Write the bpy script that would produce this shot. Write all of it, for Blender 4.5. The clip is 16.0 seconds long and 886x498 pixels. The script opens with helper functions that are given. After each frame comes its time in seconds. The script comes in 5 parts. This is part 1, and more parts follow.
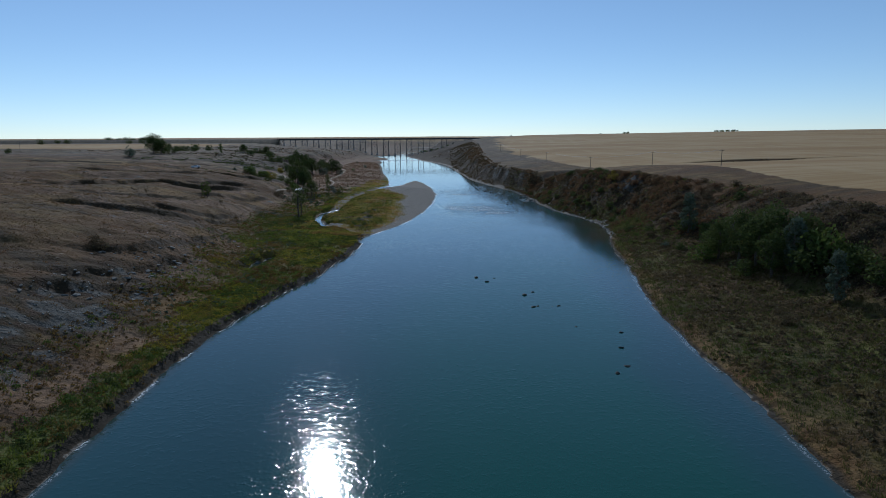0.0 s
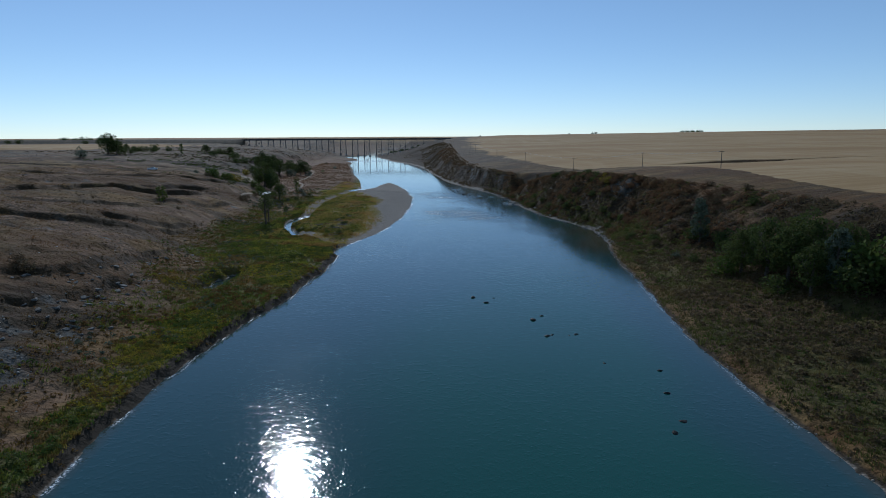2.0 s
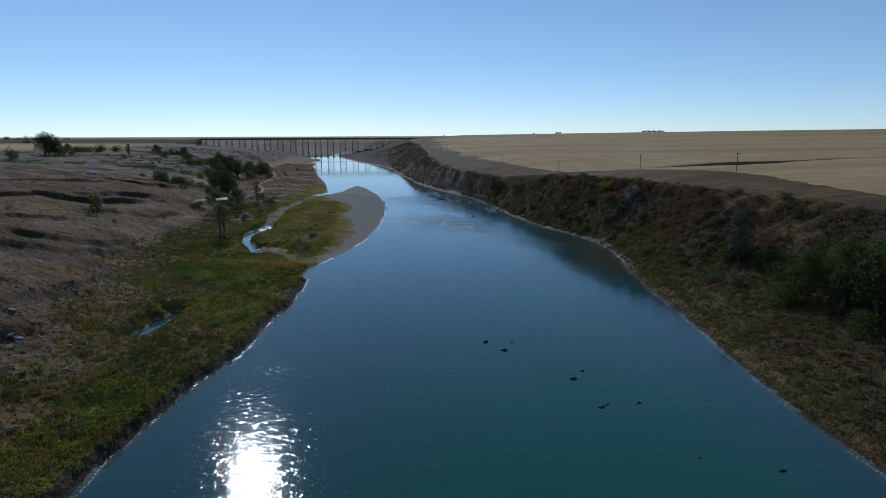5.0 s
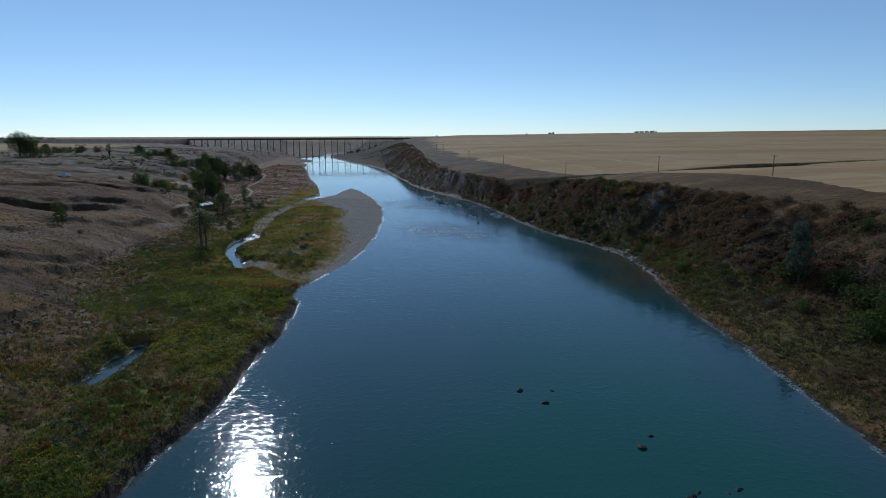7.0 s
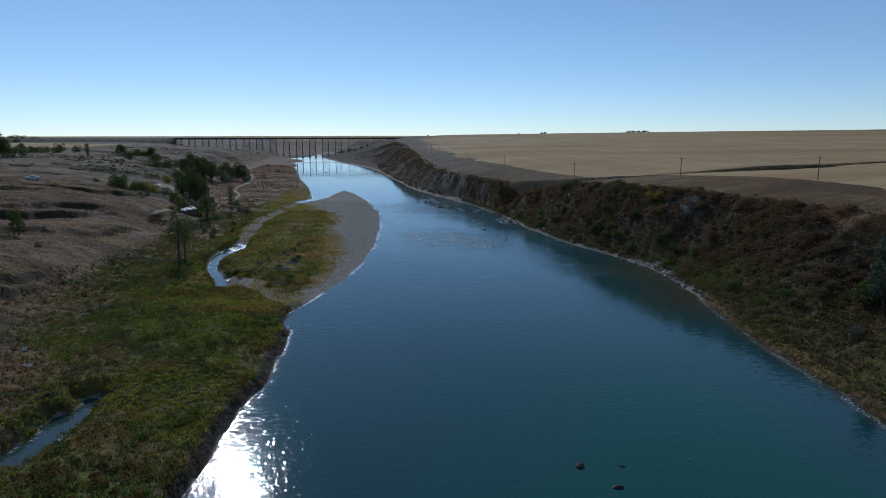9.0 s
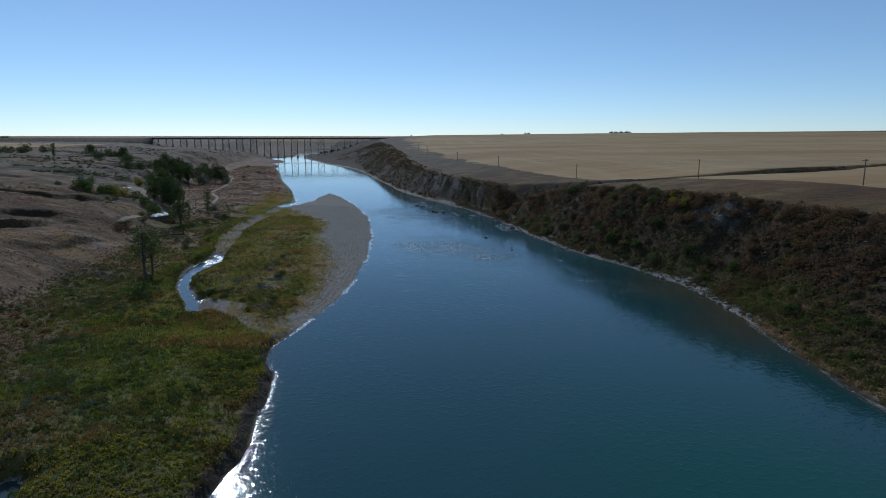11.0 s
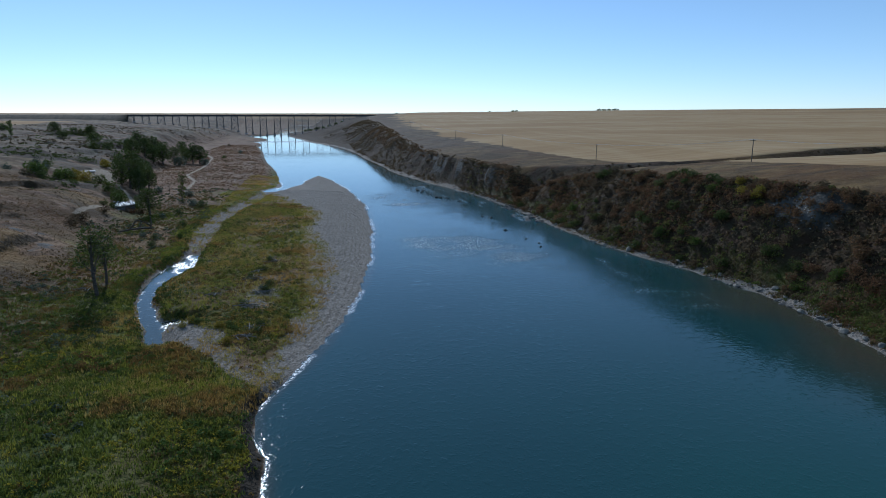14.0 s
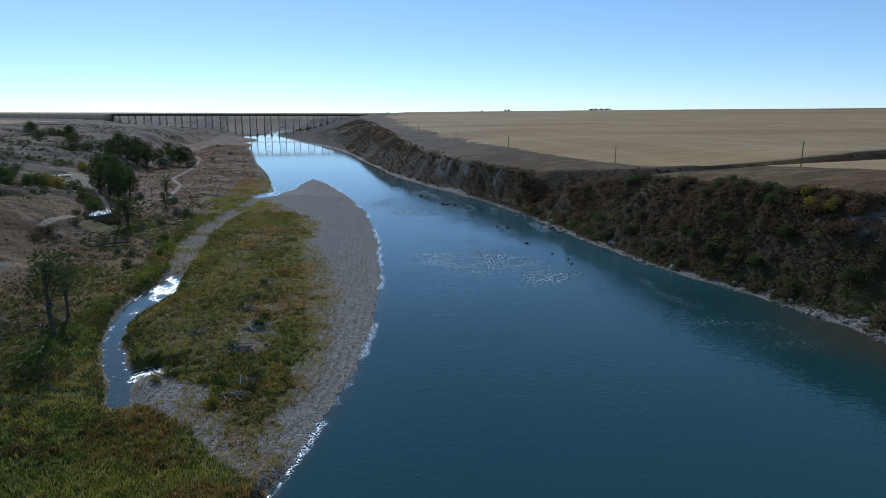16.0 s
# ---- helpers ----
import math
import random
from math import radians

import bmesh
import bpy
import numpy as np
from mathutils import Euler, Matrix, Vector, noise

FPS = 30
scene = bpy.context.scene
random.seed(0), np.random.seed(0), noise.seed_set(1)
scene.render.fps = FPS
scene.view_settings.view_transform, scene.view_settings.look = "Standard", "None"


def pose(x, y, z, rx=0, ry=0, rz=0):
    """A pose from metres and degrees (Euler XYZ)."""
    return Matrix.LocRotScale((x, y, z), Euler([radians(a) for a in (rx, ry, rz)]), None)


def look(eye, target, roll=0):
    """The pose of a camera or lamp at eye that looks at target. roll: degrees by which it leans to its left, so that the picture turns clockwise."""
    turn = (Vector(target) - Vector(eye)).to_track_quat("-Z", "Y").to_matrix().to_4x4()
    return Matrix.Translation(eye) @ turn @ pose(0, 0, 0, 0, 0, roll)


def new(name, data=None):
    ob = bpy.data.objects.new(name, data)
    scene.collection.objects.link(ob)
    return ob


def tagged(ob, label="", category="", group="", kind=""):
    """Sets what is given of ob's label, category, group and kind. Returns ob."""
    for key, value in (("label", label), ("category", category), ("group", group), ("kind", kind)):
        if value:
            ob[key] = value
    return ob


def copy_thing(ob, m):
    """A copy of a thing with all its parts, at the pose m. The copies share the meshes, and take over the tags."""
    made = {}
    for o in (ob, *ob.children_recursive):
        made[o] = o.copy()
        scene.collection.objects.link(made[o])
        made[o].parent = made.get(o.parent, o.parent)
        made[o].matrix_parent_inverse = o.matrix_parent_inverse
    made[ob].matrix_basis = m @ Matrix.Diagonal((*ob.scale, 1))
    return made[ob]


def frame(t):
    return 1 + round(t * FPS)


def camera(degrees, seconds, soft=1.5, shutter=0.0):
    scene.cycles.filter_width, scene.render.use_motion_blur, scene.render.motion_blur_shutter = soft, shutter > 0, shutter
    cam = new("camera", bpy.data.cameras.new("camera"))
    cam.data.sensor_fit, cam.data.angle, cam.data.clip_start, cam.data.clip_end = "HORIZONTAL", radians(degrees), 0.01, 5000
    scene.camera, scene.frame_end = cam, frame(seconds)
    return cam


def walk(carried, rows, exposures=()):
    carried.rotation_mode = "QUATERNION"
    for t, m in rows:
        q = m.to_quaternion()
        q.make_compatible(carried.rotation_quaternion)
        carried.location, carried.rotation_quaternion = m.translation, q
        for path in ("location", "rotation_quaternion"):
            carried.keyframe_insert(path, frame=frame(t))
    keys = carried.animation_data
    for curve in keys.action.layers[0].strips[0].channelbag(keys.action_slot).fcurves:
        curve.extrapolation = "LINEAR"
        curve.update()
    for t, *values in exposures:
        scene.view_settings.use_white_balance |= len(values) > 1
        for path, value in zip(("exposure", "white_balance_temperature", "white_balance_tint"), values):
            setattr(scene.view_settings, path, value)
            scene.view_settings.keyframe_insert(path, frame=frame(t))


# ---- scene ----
cam = camera(69.9, 16.0, soft=0.6)
METRES, EYE, TILT, LEAN, TURN = 184.0, 37.4, 0.0, 0.0, 0.0
ROWS = [
    (0.0, 0.0, 0.0, 0.0, -0.06, -10.0, 0.35),
    (0.5, -0.0071, 0.0309, 0.0, -0.22, -10.0, 0.35),
    (1.0, -0.0143, 0.0617, -0.0001, -0.74, -10.0, 0.35),
    (1.5, -0.0219, 0.0921, -0.0004, -1.74, -9.99, 0.33),
    (2.0, -0.029, 0.1225, -0.0008, -2.92, -9.99, 0.31),
    (2.5, -0.0354, 0.1506, -0.0009, -3.91, -10.0, 0.28),
    (3.0, -0.0413, 0.1809, -0.001, -4.75, -10.0, 0.27),
    (3.5, -0.0463, 0.2116, -0.0009, -5.27, -10.01, 0.24),
    (4.0, -0.0512, 0.2425, -0.0004, -5.66, -10.03, 0.22),
    (6.5, -0.0697, 0.3996, 0.0003, -6.87, -10.02, 0.21),
    (7.0, -0.0727, 0.4311, 0.0004, -7.04, -10.02, 0.17),
    (7.5, -0.076, 0.4625, 0.0004, -7.23, -10.02, 0.15),
    (8.0, -0.0793, 0.4941, 0.0001, -7.4, -10.02, 0.13),
    (8.5, -0.0832, 0.5256, 0.0003, -7.6, -10.04, 0.1),
    (9.0, -0.0865, 0.5568, 0.0001, -7.9, -10.06, 0.11),
    (11.5, -0.1043, 0.7106, -0.0021, -9.84, -10.05, 0.05),
    (12.0, -0.1076, 0.7413, -0.0026, -10.1, -11.52, 0.03),
    (12.5, -0.1106, 0.7722, -0.0027, -10.32, -11.97, -0.0),
    (13.0, -0.1136, 0.8028, -0.0029, -10.53, -11.98, -0.01),
    (13.5, -0.1167, 0.8339, -0.0032, -10.72, -11.98, -0.03),
    (14.0, -0.1197, 0.865, -0.0034, -10.91, -11.99, -0.04),
    (14.5, -0.1232, 0.8962, -0.0034, -11.09, -12.01, -0.06),
    (15.0, -0.1265, 0.9274, -0.0035, -11.3, -12.01, -0.04),
    (15.5, -0.1297, 0.9586, -0.0036, -11.54, -12.03, -0.06),
    (16.0, -0.1331, 0.99, -0.0038, -11.76, -12.02, -0.09),
]
walk(cam, [(t, pose(0, 0, EYE, TILT, LEAN, TURN) @ pose(METRES * x, METRES * y, METRES * z, 90 + pitch, roll, yaw)) for t, x, y, z, yaw, pitch, roll in ROWS],
     [(0.0, 0.05, 5500, 8), (11.3, 0.05, 5450, 8), (12.4, 0.37, 5350, 8), (16.0, 0.39, 5350, 8)])

# ---- world, sun ----
SUN_LEFT, SUN_UP = 11.5, 29.5
world = bpy.data.worlds.new("world")
scene.world = world
world.use_nodes = True
wn = world.node_tree.nodes
sky = wn.new("ShaderNodeTexSky")
sky.sky_type, sky.sun_disc = "NISHITA", False
sky.sun_elevation, sky.sun_rotation = radians(SUN_UP), radians(-SUN_LEFT)
sky.altitude, sky.air_density, sky.dust_density, sky.ozone_density = 1500, 0.8, 0.1, 1.4
wn["Background"].inputs["Strength"].default_value = 0.075
pale = wn.new("ShaderNodeMix")  # thin even haze over the whole sky
pale.data_type = "RGBA"
pale.inputs["Factor"].default_value = 0.16
pale.inputs["B"].default_value = (5.5, 8.3, 10.2, 1)
world.node_tree.links.new(sky.outputs["Color"], pale.inputs["A"])
world.node_tree.links.new(pale.outputs["Result"], wn["Background"].inputs["Color"])
sun = new("sun", bpy.data.lights.new("sun", "SUN"))
sun.data.energy, sun.data.angle, sun.data.color = 2.2, radians(0.53), (1.0, 0.96, 0.91)
toward = Vector((-math.sin(radians(SUN_LEFT)) * math.cos(radians(SUN_UP)), math.cos(radians(SUN_LEFT)) * math.cos(radians(SUN_UP)), math.sin(radians(SUN_UP))))
sun.matrix_world = look(toward * 100, (0, 0, 0))


# ---- materials ----
class Mat:
    """Builds one node material; the methods return sockets."""

    def __init__(self, name, rough=0.9, metal=0.0, spec=0.3):
        self.mat = bpy.data.materials.new(name)
        self.mat.use_nodes = True
        self.n, self.l = self.mat.node_tree.nodes, self.mat.node_tree.links
        self.b = self.n["Principled BSDF"]
        self.b.inputs["Roughness"].default_value = rough
        self.b.inputs["Metallic"].default_value = metal
        self.b.inputs["Specular IOR Level"].default_value = spec

    def put(self, socket, value):
        if isinstance(value, bpy.types.NodeSocket):
            self.l.new(value, socket)
        else:
            socket.default_value = value

    def where(self, scale=(1, 1, 1), local=False):
        g = self.n.new("ShaderNodeTexCoord" if local else "ShaderNodeNewGeometry")
        m = self.n.new("ShaderNodeVectorMath")
        m.operation = "MULTIPLY"
        self.l.new(g.outputs["Object" if local else "Position"], m.inputs[0])
        m.inputs[1].default_value = scale
        return m.outputs[0]

    def noise(self, scale, detail=4.0, rough=0.55, stretch=(1, 1, 1), local=False, distort=0.0):
        t = self.n.new("ShaderNodeTexNoise")
        self.l.new(self.where(stretch, local), t.inputs["Vector"])
        t.inputs["Scale"].default_value, t.inputs["Detail"].default_value = scale, detail
        t.inputs["Roughness"].default_value, t.inputs["Distortion"].default_value = rough, distort
        return t.outputs["Fac"]

    def cells(self, scale, stretch=(1, 1, 1), out="Distance"):
        t = self.n.new("ShaderNodeTexVoronoi")
        self.l.new(self.where(stretch), t.inputs["Vector"])
        t.inputs["Scale"].default_value = scale
        return t.outputs[out]

    def attr(self, name):
        a = self.n.new("ShaderNodeAttribute")
        a.attribute_name = name
        return a.outputs["Fac"]

    def span(self, v, lo, hi, a=0.0, b=1.0):
        m = self.n.new("ShaderNodeMapRange")
        m.interpolation_type = "SMOOTHSTEP"
        self.put(m.inputs["Value"], v)
        for k, x in zip(("From Min", "From Max", "To Min", "To Max"), (lo, hi, a, b)):
            self.put(m.inputs[k], x)
        return m.outputs["Result"]

    def math(self, op, a, b=0.0):
        m = self.n.new("ShaderNodeMath")
        m.operation = op
        self.put(m.inputs[0], a)
        self.put(m.inputs[1], b)
        return m.outputs[0]

    def mix(self, fac, a, b):
        m = self.n.new("ShaderNodeMix")
        m.data_type = "RGBA"
        self.put(m.inputs["Factor"], fac)
        self.put(m.inputs["A"], a if isinstance(a, bpy.types.NodeSocket) else (*a, 1))
        self.put(m.inputs["B"], b if isinstance(b, bpy.types.NodeSocket) else (*b, 1))
        return m.outputs["Result"]

    def random(self):
        return self.n.new("ShaderNodeObjectInfo").outputs["Random"]

    def island(self):
        return self.n.new("ShaderNodeNewGeometry").outputs["Random Per Island"]

    def colour(self, c):
        self.put(self.b.inputs["Base Color"], c if isinstance(c, bpy.types.NodeSocket) else (*c, 1))
        return self

    def bump(self, h, strength=0.5, dist=0.1, normal=None):
        m = self.n.new("ShaderNodeBump")
        self.put(m.inputs["Strength"], strength)
        m.inputs["Distance"].default_value = dist
        self.put(m.inputs["Height"], h)
        if normal is not None:
            self.l.new(normal, m.inputs["Normal"])
        self.l.new(m.outputs[0], self.b.inputs["Normal"])
        return m.outputs[0]


def ground_material():
    m = Mat("prairie ground", 0.95, spec=0.12)
    big, mid, fine = m.noise(0.018, 5), m.noise(0.16, 5), m.noise(1.3, 4, 0.65)
    streak = m.noise(0.11, 5, 0.6, (0.3, 1.0, 1.0))
    dry = m.mix(m.span(mid, 0.3, 0.7), (0.075, 0.046, 0.02), (0.185, 0.118, 0.047))
    dry = m.mix(m.span(big, 0.42, 0.6), dry, (0.1, 0.052, 0.022))
    dry = m.mix(m.span(streak, 0.5, 0.68, 0.0, 0.5), dry, (0.06, 0.042, 0.02))
    dry = m.mix(m.span(m.noise(0.05, 4, 0.6, (0.5, 1.2, 1.0)), 0.5, 0.6, 0.0, 0.6), dry, (0.1, 0.045, 0.016))
    bands = m.noise(0.045, 5, 0.6, (0.35, 1.0, 0.0), distort=0.8)
    dry = m.mix(m.span(bands, 0.5, 0.62, 0.0, 0.75), dry, (0.052, 0.035, 0.02))
    dry = m.mix(m.span(m.noise(0.03, 5, 0.65, (0.5, 1.0, 0.0), distort=0.6), 0.52, 0.64, 0.0, 0.7), dry, (0.2, 0.115, 0.04))
    dry = m.mix(m.span(fine, 0.45, 0.75, 0.0, 0.4), dry, (0.2, 0.135, 0.055))
    lush = m.mix(m.span(mid, 0.35, 0.65), (0.05, 0.066, 0.014), (0.11, 0.122, 0.024))
    lush = m.mix(m.span(fine, 0.45, 0.7, 0.0, 0.6), lush, (0.05, 0.042, 0.016))
    lush = m.mix(m.span(big, 0.5, 0.62, 0.0, 0.5), lush, (0.15, 0.085, 0.03))
    stones = m.cells(5.0, out="Color")
    grey = m.n.new("ShaderNodeSeparateColor")
    m.l.new(stones, grey.inputs[0])
    pebble = m.mix(m.span(grey.outputs[0], 0.0, 1.0), (0.1, 0.086, 0.07), (0.29, 0.252, 0.208))
    ribs = m.math("SINE", m.math("ADD", m.math("MULTIPLY", m.attr("shore"), 290.0), m.math("MULTIPLY", m.noise(0.16, 3), 8.0)))
    ribs = m.math("MULTIPLY", m.span(ribs, -0.2, 1.0), m.span(m.noise(0.25, 3, 0.6), 0.38, 0.6))
    pebble = m.mix(m.math("MULTIPLY", ribs, 0.7), pebble, (0.1, 0.08, 0.058))
    pebble = m.mix(m.span(m.noise(0.06, 4, 0.6), 0.5, 0.66, 0.0, 0.45), pebble, (0.2, 0.175, 0.14))
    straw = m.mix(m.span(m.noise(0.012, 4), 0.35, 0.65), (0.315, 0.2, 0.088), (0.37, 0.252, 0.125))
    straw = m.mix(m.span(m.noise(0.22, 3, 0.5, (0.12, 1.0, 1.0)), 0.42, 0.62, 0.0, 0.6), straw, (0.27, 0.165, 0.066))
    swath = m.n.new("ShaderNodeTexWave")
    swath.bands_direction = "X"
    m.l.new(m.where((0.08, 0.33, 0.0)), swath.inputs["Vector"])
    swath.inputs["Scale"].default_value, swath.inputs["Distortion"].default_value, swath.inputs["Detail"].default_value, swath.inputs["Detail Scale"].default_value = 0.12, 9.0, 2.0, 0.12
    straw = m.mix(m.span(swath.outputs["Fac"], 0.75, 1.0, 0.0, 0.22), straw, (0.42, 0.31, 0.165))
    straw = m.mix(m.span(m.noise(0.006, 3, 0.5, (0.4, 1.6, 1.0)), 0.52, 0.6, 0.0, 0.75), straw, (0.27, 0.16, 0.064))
    clay = m.mix(m.span(mid, 0.3, 0.7), (0.045, 0.042, 0.036), (0.14, 0.132, 0.118))
    clay = m.mix(m.span(fine, 0.45, 0.65, 0.0, 0.7), clay, (0.085, 0.07, 0.05))
    dust = m.mix(m.span(fine, 0.3, 0.7), (0.23, 0.175, 0.115), (0.33, 0.26, 0.18))
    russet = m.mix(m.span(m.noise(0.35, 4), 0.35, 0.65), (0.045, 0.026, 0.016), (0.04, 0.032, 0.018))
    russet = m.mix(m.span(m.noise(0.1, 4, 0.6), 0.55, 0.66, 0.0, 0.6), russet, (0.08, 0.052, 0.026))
    # pale grey-brown mixed into far dry ground to imitate distance haze
    dry = m.mix(m.attr("haze_tint"), dry, m.mix(m.span(mid, 0.3, 0.7), (0.105, 0.088, 0.068), (0.2, 0.172, 0.135)))
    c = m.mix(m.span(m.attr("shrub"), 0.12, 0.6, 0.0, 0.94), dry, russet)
    rusty = m.mix(m.span(mid, 0.3, 0.7), (0.115, 0.066, 0.038), (0.22, 0.135, 0.078))
    c = m.mix(m.span(m.attr("red"), 0.1, 0.9, 0.0, 0.85), c, rusty)
    # paints shade onto the scarp fronts, plus dark earth in noise patches
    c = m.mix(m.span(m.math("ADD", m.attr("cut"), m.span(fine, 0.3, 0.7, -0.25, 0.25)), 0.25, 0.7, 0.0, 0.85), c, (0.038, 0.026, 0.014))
    c = m.mix(m.span(m.attr("green"), 0.12, 0.75), c, lush)
    c = m.mix(m.span(m.attr("bare"), 0.2, 0.8), c, clay)
    # stubble straw; on the farthest land it stands in for haze
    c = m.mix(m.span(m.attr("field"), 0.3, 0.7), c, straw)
    c = m.mix(m.span(m.math("ADD", m.attr("gravel"), m.span(fine, 0.3, 0.7, -0.2, 0.2)), 0.35, 0.65), c, pebble)
    c = m.mix(m.span(m.attr("track"), 0.3, 0.8), c, dust)
    c = m.mix(m.span(m.attr("mud"), 0.2, 0.8), c, (0.035, 0.027, 0.018))
    m.colour(c)
    soft = m.math("SUBTRACT", 1.0, m.span(m.attr("field"), 0.3, 0.7, 0.0, 0.75))
    lumps = m.math("ADD", m.math("MULTIPLY", fine, 0.5), m.noise(0.5, 4))
    lumps = m.math("ADD", lumps, m.math("MULTIPLY", grey.outputs[1], m.math("MULTIPLY", m.attr("gravel"), 0.12)))
    soft = m.math("MULTIPLY", soft, m.math("SUBTRACT", 1.0, m.math("MULTIPLY", m.attr("gravel"), 0.65)))
    m.bump(lumps, soft, 0.9)
    return m.mat


def water_material():
    m = Mat("river water", 0.035, spec=0.5)
    m.b.inputs["IOR"].default_value = 1.333
    body = m.mix(m.span(m.attr("deep"), 0.0, 1.0), (0.013, 0.049, 0.052), (0.007, 0.062, 0.044))
    body = m.mix(m.span(m.noise(0.02, 3, 0.6, (1.0, 0.5, 1.0)), 0.4, 0.65, 0.0, 0.2), body, (0.02, 0.075, 0.07))
    body = m.mix(m.attr("shallow"), body, (0.034, 0.084, 0.098))
    body = m.mix(m.span(m.attr("shoal"), 0.1, 1.0), body, (0.055, 0.05, 0.033))
    lively, edge = m.attr("lively"), m.attr("edge")
    gust = m.span(m.noise(0.03, 3, 0.6), 0.35, 0.7, 0.7, 1.25)
    patch = m.span(m.noise(0.16, 2, 0.6, (0.7, 1.6, 1.0)), 0.62, 0.74)
    long = m.noise(0.3, 3, 0.5, (1.0, 0.7, 1.0), distort=0.6)
    short = m.noise(2.5, 0.0, 0.5, (1.0, 0.85, 1.0), distort=0.9)
    tail = m.span(m.noise(0.8, 2.0, 0.6), 0.42, 0.72, 0.55, 2.0)
    rough = m.math("ADD", gust, m.math("MULTIPLY", m.math("ADD", m.attr("spark"), m.math("MULTIPLY", patch, 0.4)), 1.2))
    h = m.math("MULTIPLY", short, m.math("ADD", m.math("MULTIPLY", m.math("MULTIPLY", rough, tail), 0.0135), m.math("MULTIPLY", lively, 0.05)))
    h = m.math("ADD", h, m.math("MULTIPLY", long, 0.003))
    h = m.math("MULTIPLY", h, m.math("SUBTRACT", 1.0, m.math("MULTIPLY", m.attr("calm"), 0.8)))
    h = m.math("ADD", h, m.math("MULTIPLY", m.noise(7.0, 1.0, 0.5), m.math("MULTIPLY", lively, 0.035)))
    break_up = m.noise(2.7, 4, 0.75, (0.75, 0.5, 1.0), distort=0.6)
    # white flecks put the riffles' sun glints into the base colour
    painted_glint = m.math("MULTIPLY", m.span(break_up, 0.54, 0.61), m.span(lively, 0.1, 0.9, 0.0, 0.85))
    # likewise, glitter along the waterline is painted white
    shore_glint = m.math("MULTIPLY", m.span(m.noise(3.0, 3, 0.7), 0.49, 0.57), m.span(edge, 0.3, 0.8, 0.0, 0.95))
    painted_glint = m.math("MAXIMUM", painted_glint, shore_glint)
    m.colour(m.mix(painted_glint, body, (0.78, 0.8, 0.82)))
    m.put(m.b.inputs["Roughness"], m.math("ADD", m.math("ADD", 0.05, m.math("MULTIPLY", lively, m.span(break_up, 0.46, 0.56, 0.05, 0.36))), m.math("MULTIPLY", painted_glint, 0.35)))
    m.bump(h, 1.0, 1.0)
    return m.mat


GROUND, WATER = ground_material(), water_material()

# ---- shape of the land ----
def spline(v, pts):
    """A smooth curve through (at, value) pairs, evaluated on an array."""
    a, b = np.array(pts, float).T
    m = np.gradient(b, a)
    v = np.clip(v, a[0], a[-1])
    i = np.clip(np.searchsorted(a, v) - 1, 0, len(a) - 2)
    h = a[i + 1] - a[i]
    s = (v - a[i]) / h
    return ((1 + 2 * s) * (1 - s) ** 2 * b[i] + s * (1 - s) ** 2 * h * m[i]
            + s * s * (3 - 2 * s) * b[i + 1] + s * s * (s - 1) * h * m[i + 1])


def smooth(v, lo, hi):
    s = np.clip((v - lo) / (hi - lo), 0, 1)
    return s * s * (3 - 2 * s)


def vnoise(x, y, seed=0):
    """Value noise on arrays, -1 to 1."""
    xi, yi = np.floor(x).astype(np.int64), np.floor(y).astype(np.int64)
    fx, fy = x - xi, y - yi
    fx, fy = fx * fx * fx * (fx * (6 * fx - 15) + 10), fy * fy * fy * (fy * (6 * fy - 15) + 10)

    def rnd(i, j):
        n = (i * 374761393 + j * 668265263 + seed * 982451653) & 0x7FFFFFFF
        n = ((n ^ (n >> 13)) * 1274126177) & 0x7FFFFFFF
        return ((n ^ (n >> 16)) & 0xFFFF) / 32767.5 - 1

    a, b = rnd(xi, yi), rnd(xi + 1, yi)
    c, d = rnd(xi, yi + 1), rnd(xi + 1, yi + 1)
    return (a * (1 - fx) + b * fx) * (1 - fy) + (c * (1 - fx) + d * fx) * fy


def fbm(x, y, size, octaves=4, seed=0):
    total, amp, norm = 0.0, 1.0, 0.0
    for o in range(octaves):
        total = total + amp * vnoise(x / size * 2 ** o + 17.3 * o, y / size * 2 ** o + 9.1 * o, seed + o)
        norm += amp
        amp *= 0.5
    return total / norm


def ridged(x, y, size, octaves=4, seed=0):
    total, amp, norm = 0.0, 1.0, 0.0
    for o in range(octaves):
        total = total + amp * (1 - 2 * np.abs(vnoise(x / size * 2 ** o + 5.7 * o, y / size * 2 ** o + 3.3 * o, seed + o)))
        norm += amp
        amp *= 0.5
    return total / norm


def line_distance(x, y, pts):
    """Distance from each place to a polyline."""
    best = np.full(np.shape(x), 1e9)
    for (ax, ay), (bx, by) in zip(pts[:-1], pts[1:]):
        dx, dy = bx - ax, by - ay
        s = np.clip(((x - ax) * dx + (y - ay) * dy) / (dx * dx + dy * dy), 0, 1)
        best = np.minimum(best, np.hypot(x - ax - s * dx, y - ay - s * dy))
    return best


BRIDGE_Y = 1345.0
EAST_BANK = [(-300, 44), (0, 42), (61, 43), (91, 44), (118, 45), (150, 48.5), (187, 54), (217, 58), (250, 65.5), (268, 67), (284, 65.5), (302, 62),
             (320, 57.5), (345, 55), (395, 52.5), (430, 49.5), (480, 41), (530, 30), (570, 24), (612, 22), (690, 16), (800, 10), (890, 0),
             (960, -13), (1050, -36), (1125, -47), (1250, -68), (1345, -76), (1450, -80), (1618, -50), (1950, -55), (2268, -45), (2700, 20), (5200, 400)]
